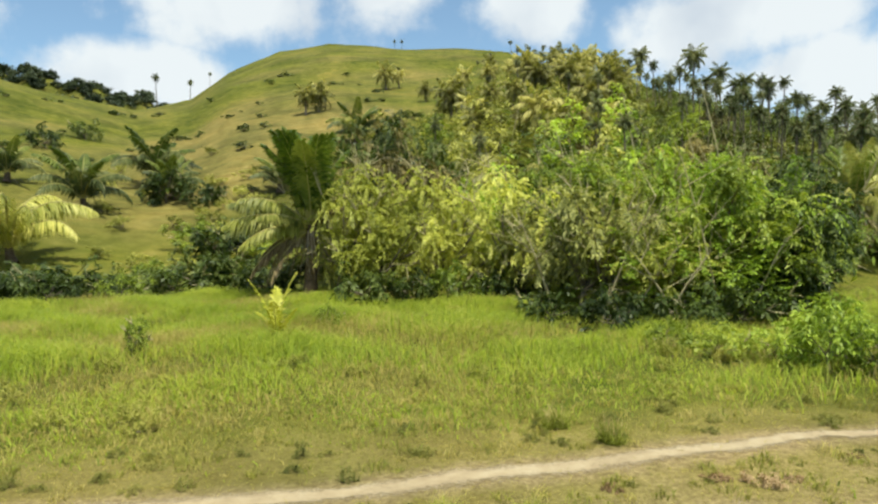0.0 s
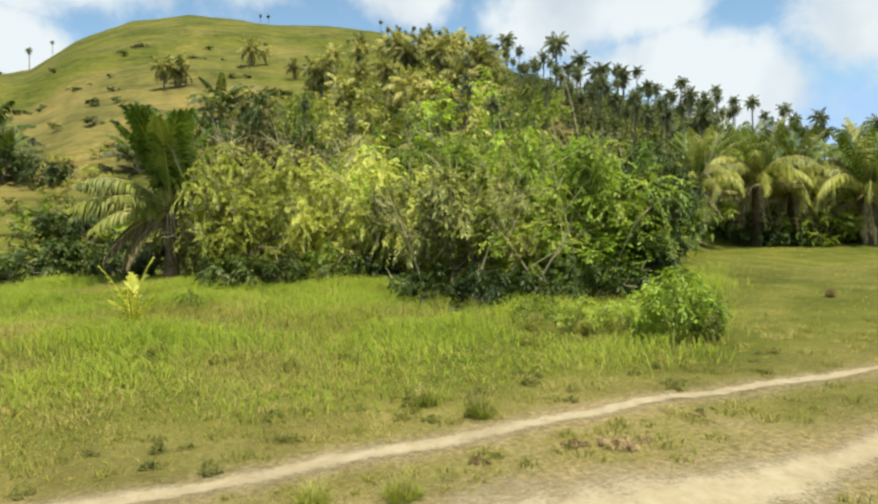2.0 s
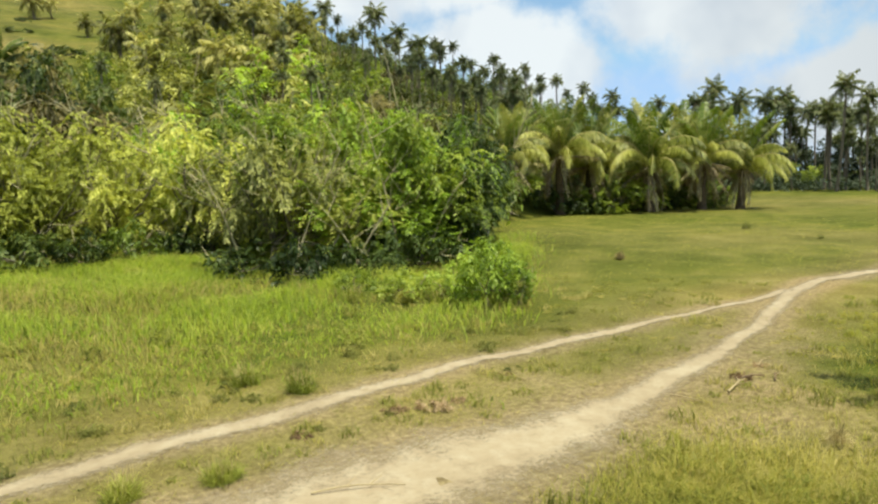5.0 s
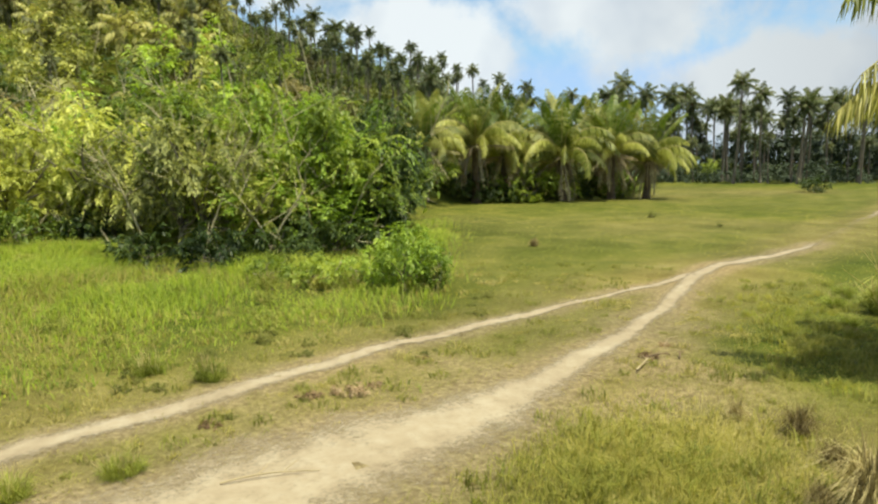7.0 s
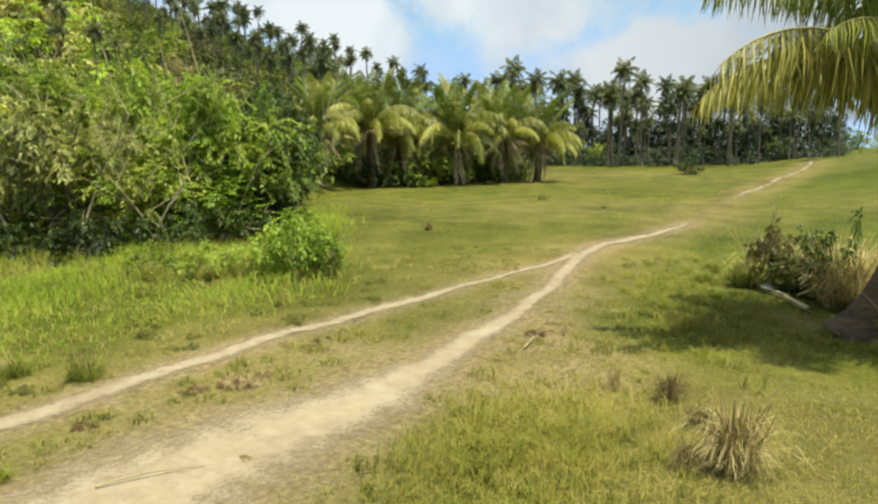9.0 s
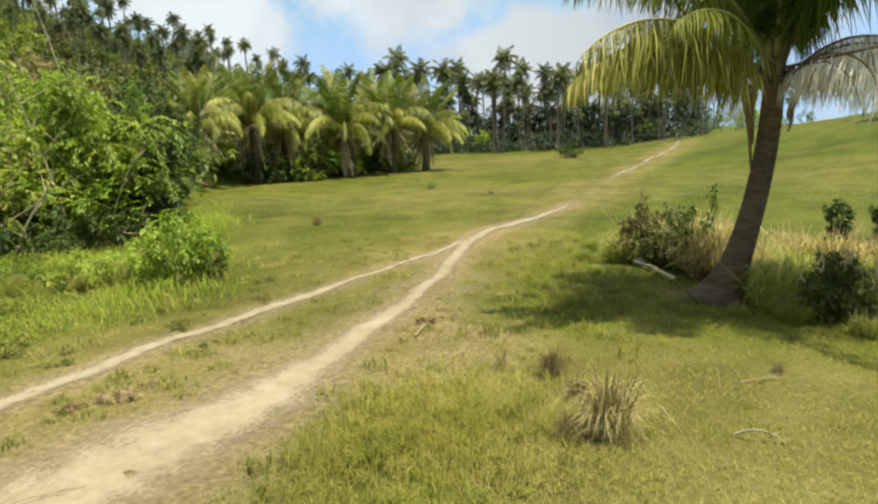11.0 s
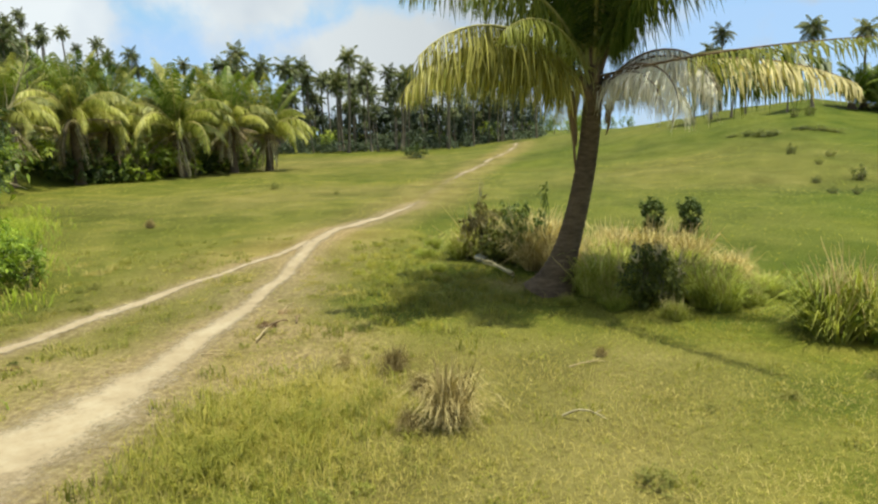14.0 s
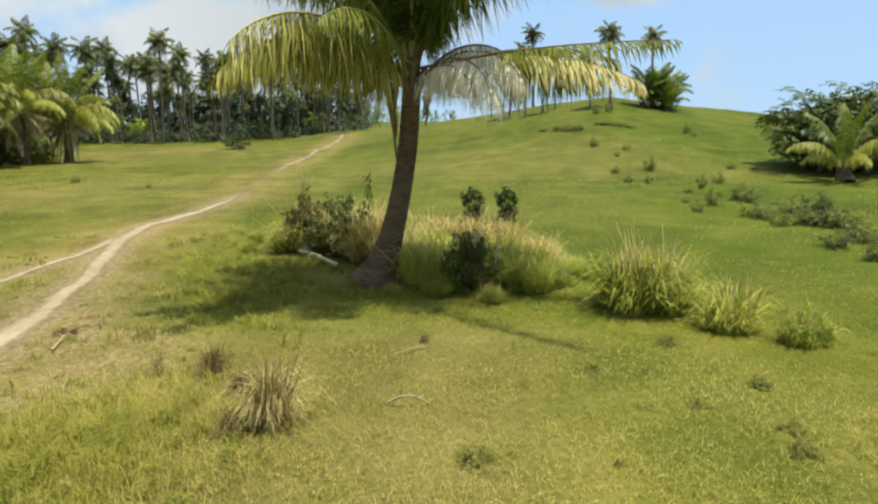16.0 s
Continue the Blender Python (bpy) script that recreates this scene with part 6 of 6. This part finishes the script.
grass("meadow_straw", "dry seed stalks standing in the meadow", M_GRASS_DRY, scatter(5, 130000, 7, 27, 42, -38, lambda x, y, r, b: meadow(b, x, y) * (0.15 + 0.85 * clumpy(y, x, 0.9)) * (0.3 + 0.7 * smooth(-12, 4, b))), lambda x, y: (0.10 + 0.17 * smooth(8, 15, np.hypot(x, y))) * (0.6 + 0.9 * clumpy(y, x, 0.9)), 0.018, lean=0.9)
grass("field_grass", "short green turf of the open field", M_TURF, scatter(6, 50000, 12, 42, -28, -122, lambda x, y, r, b: smooth(0.0, 0.6, trails(x, y)) * (0.1 + 0.9 * clumpy(x, y, 0.5))), 0.05, 0.05, two=False, lean=1.0)
grass("field_straw", "dry straw in the open field turf", M_GRASS_DRY, scatter(8, 22000, 12, 42, -28, -122, lambda x, y, r, b: smooth(0.0, 0.6, trails(x, y)) * (0.1 + 0.9 * clumpy(y, x, 0.4))), 0.045, 0.03, two=False, lean=1.0)


def sod(name, label, material, seed, count, near, far, left, right, keep, height, spread, per=34):
    """Low tufts of rank grass: blades gathered round scattered feet."""
    g, x, y, z = scatter(seed, count, near, far, left, right, keep)
    size = g.uniform(0.4, 1.3, len(x))
    k = np.repeat(np.arange(len(x)), per)
    a, r = g.uniform(0, 2 * np.pi, len(k)), spread * size[k] * np.sqrt(g.uniform(0, 1, len(k)))
    bx, by = x[k] + r * np.cos(a), y[k] + r * np.sin(a)
    v, f = blades(g, bx, by, lay(bx, by), height * size[k], 0.012, lean=0.8)
    tagged(new(name, array_mesh(name, v, f, [material])), label, "grass", kind="stuff")


sod("sod_tufts", "dark olive tufts of rank grass along the footpath", M_SOD, 31, 1500, 5.5, 17, 36, -52, lambda x, y, r, b: smooth(0.1, 0.5, trails(x, y)) * np.where(off_trail(x, y, TRAIL_UPPER) < 3.2, 0.9, 0.35) * (0.1 + 0.9 * clumpy(y, x, 1.1)), 0.12, 0.13)
sod("brown_tufts", "dry brownish grass tufts between the trails", M_GRASS_DRY, 32, 900, 4.5, 15, 36, -60, lambda x, y, r, b: smooth(0.05, 0.4, trails(x, y)) * (0.1 + 0.9 * clumpy(x, y, 1.4)), 0.10, 0.11)
sod("near_tufts", "low olive grass tufts in the near turf", M_VERGE, 33, 420, 4.0, 11, -50, -120, lambda x, y, r, b: smooth(0.2, 0.7, trails(x, y)) * (0.05 + 0.95 * clumpy(x + 2, y, 1.2)), 0.07, 0.12)
sod("verge_tufts", "olive grass tufts on the verge of the trail", M_VERGE, 35, 1300, 3.6, 8, -36, -72, lambda x, y, r, b: np.exp(-(((x - 4.4) / 1.1) ** 2 + ((y - 3.4) / 0.8) ** 2)) * smooth(0.0, 0.3, trails(x, y)) * (0.2 + 0.8 * clumpy(x, y, 3.0)), 0.17, 0.10, 26)
sod("verge_sod", "dark stems in the grass of the verge", M_SOD, 36, 420, 3.6, 8, -36, -72, lambda x, y, r, b: np.exp(-(((x - 4.4) / 1.1) ** 2 + ((y - 3.4) / 0.8) ** 2)) * smooth(0.0, 0.3, trails(x, y)), 0.14, 0.08, 20)
sod("bank_tufts", "green grass tufts on the bank beside the palm", M_TURF, 34, 1500, 8.0, 16, -50, -74, lambda x, y, r, b: smooth(0.3, 1.4, trails(x, y)) * clumpy(x, y + 3, 1.0) * np.exp(-((r - 11.5) / 2.6) ** 2) * np.exp(-((b + 63) / 7) ** 2) * (1 - worn(x, y)) ** 2, 0.15, 0.15, 40)
sod("bank_sod", "dark tufts on the bank beside the palm", M_SOD, 37, 600, 8.0, 16, -50, -74, lambda x, y, r, b: smooth(0.3, 1.4, trails(x, y)) * clumpy(x, y + 3, 1.0) * np.exp(-((r - 11.5) / 2.6) ** 2) * np.exp(-((b + 63) / 7) ** 2), 0.15, 0.13, 34)


# ---- small things on the ground ----
def seedling(x, y, height):
    palm = thing("palm_seedling", at(x, y), "yellow coconut seedling with upright split leaves in the meadow", "palm seedling")
    for i, (h, r, s) in enumerate(((10, 84, 1.1), (100, 77, 0.95), (190, 77, 1.05), (275, 70, 0.85), (330, 63, 0.65), (150, 63, 0.6))):
        put_frond(palm, "seedling", i % 2, (0, 0, 0.02), h, r, s * height)


def fallen_frond(x, y, turn, size):
    leaf, rib = frond_mesh("near_dead", 0, 14)
    ob = new("fallen_frond", leaf)
    part("midrib", rib, ob)
    ob.matrix_basis = Matrix.LocRotScale((x, y, float(lay(x, y)) + 0.05), Euler((0, radians(-6), radians(turn))), (size, size, size))
    tagged(ob, "fallen dry grey palm frond lying in grass", "palm frond", "fallen fronds")


def stick(x, y, turn, length, rise, seed, name="stick", label="thin weathered stick lying on the grass", material=None, thick=0.007):
    g = np.random.default_rng(seed)
    s = np.linspace(0, 1, 9)
    soup = Soup()
    px = (s - 0.5) * length
    pts = np.stack([px, 0.06 * length * np.sin(3 * s + seed), thick + rise * np.sin(np.pi * s)], -1)
    soup.add(*tube(pts, thick * (1.15 - 0.7 * s), 6))
    for k in (3, 5, 6):
        w = np.array([g.uniform(0.3, 1), g.choice([-1, 1]) * g.uniform(0.5, 1), 0.25])
        q = pts[k] + w * np.linspace(0, 1, 4)[:, None] * length * 0.22
        soup.add(*tube(q, thick * np.array([0.6, 0.5, 0.35, 0.15]), 5))
    ob = new(name, soup.mesh(name, [material or M_STICK]))
    ob.matrix_basis = at(x, y, turn, 1.0, -0.012)
    tagged(ob, label, "stick", "fallen sticks")


def stone(x, y, size, seed):
    g = np.random.default_rng(seed)
    bm = bmesh.new()
    bmesh.ops.create_icosphere(bm, subdivisions=2, radius=size)
    for v in bm.verts:
        v.co *= 1 + 0.22 * noise.noise(v.co * (2.2 / size) + Vector((seed, 0, 0)))
        v.co.z *= 0.62
    me = bpy.data.meshes.new("stone")
    bm.to_mesh(me)
    bm.free()
    me.materials.append(M_STONE)
    ob = new("stone", me)
    ob.matrix_basis = at(x, y, g.uniform(0, 360), 1.0, -size * 0.35)
    tagged(ob, "pale rounded stone lying beside the palm", "stone")


seedling(-3.8, 15.6, 1.4)
fallen_frond(-7.3, 20.2, 200, 0.4)
fallen_frond(-7.9, 20.7, 150, 0.34)
stick(1.72, 4.95, -10, 0.75, 0.02, 1)
stick(5.62, 1.14, -70, 0.36, 0.07, 2, "bent_stick", "pale arched twig standing on the turf", M_TWIG, 0.011)
stick(6.4, 5.35, 30, 0.55, 0.03, 3, thick=0.012)
stick(5.7, 5.38, -76, 0.4, 0.02, 4)
stick(6.8, 5.42, -14, 0.3, 0.03, 9, "dark_twig", "dark broken twigs lying beside the trail", M_HUSK, 0.012)
stick(7.0, 5.3, 40, 0.28, 0.03, 10, "dark_twig", "dark broken twigs lying beside the trail", M_HUSK, 0.010)
stick(6.95, 1.45, -50, 0.45, 0.02, 5)
stick(7.6, 5.9, 20, 0.5, 0.02, 6)
stick(11.08, 4.07, 45.6, 1.3, 0.03, 7, "fallen_branch", "pale weathered branch lying in the palm's shade", M_TWIG, 0.035)
stone(11.85, 4.72, 0.16, 8)
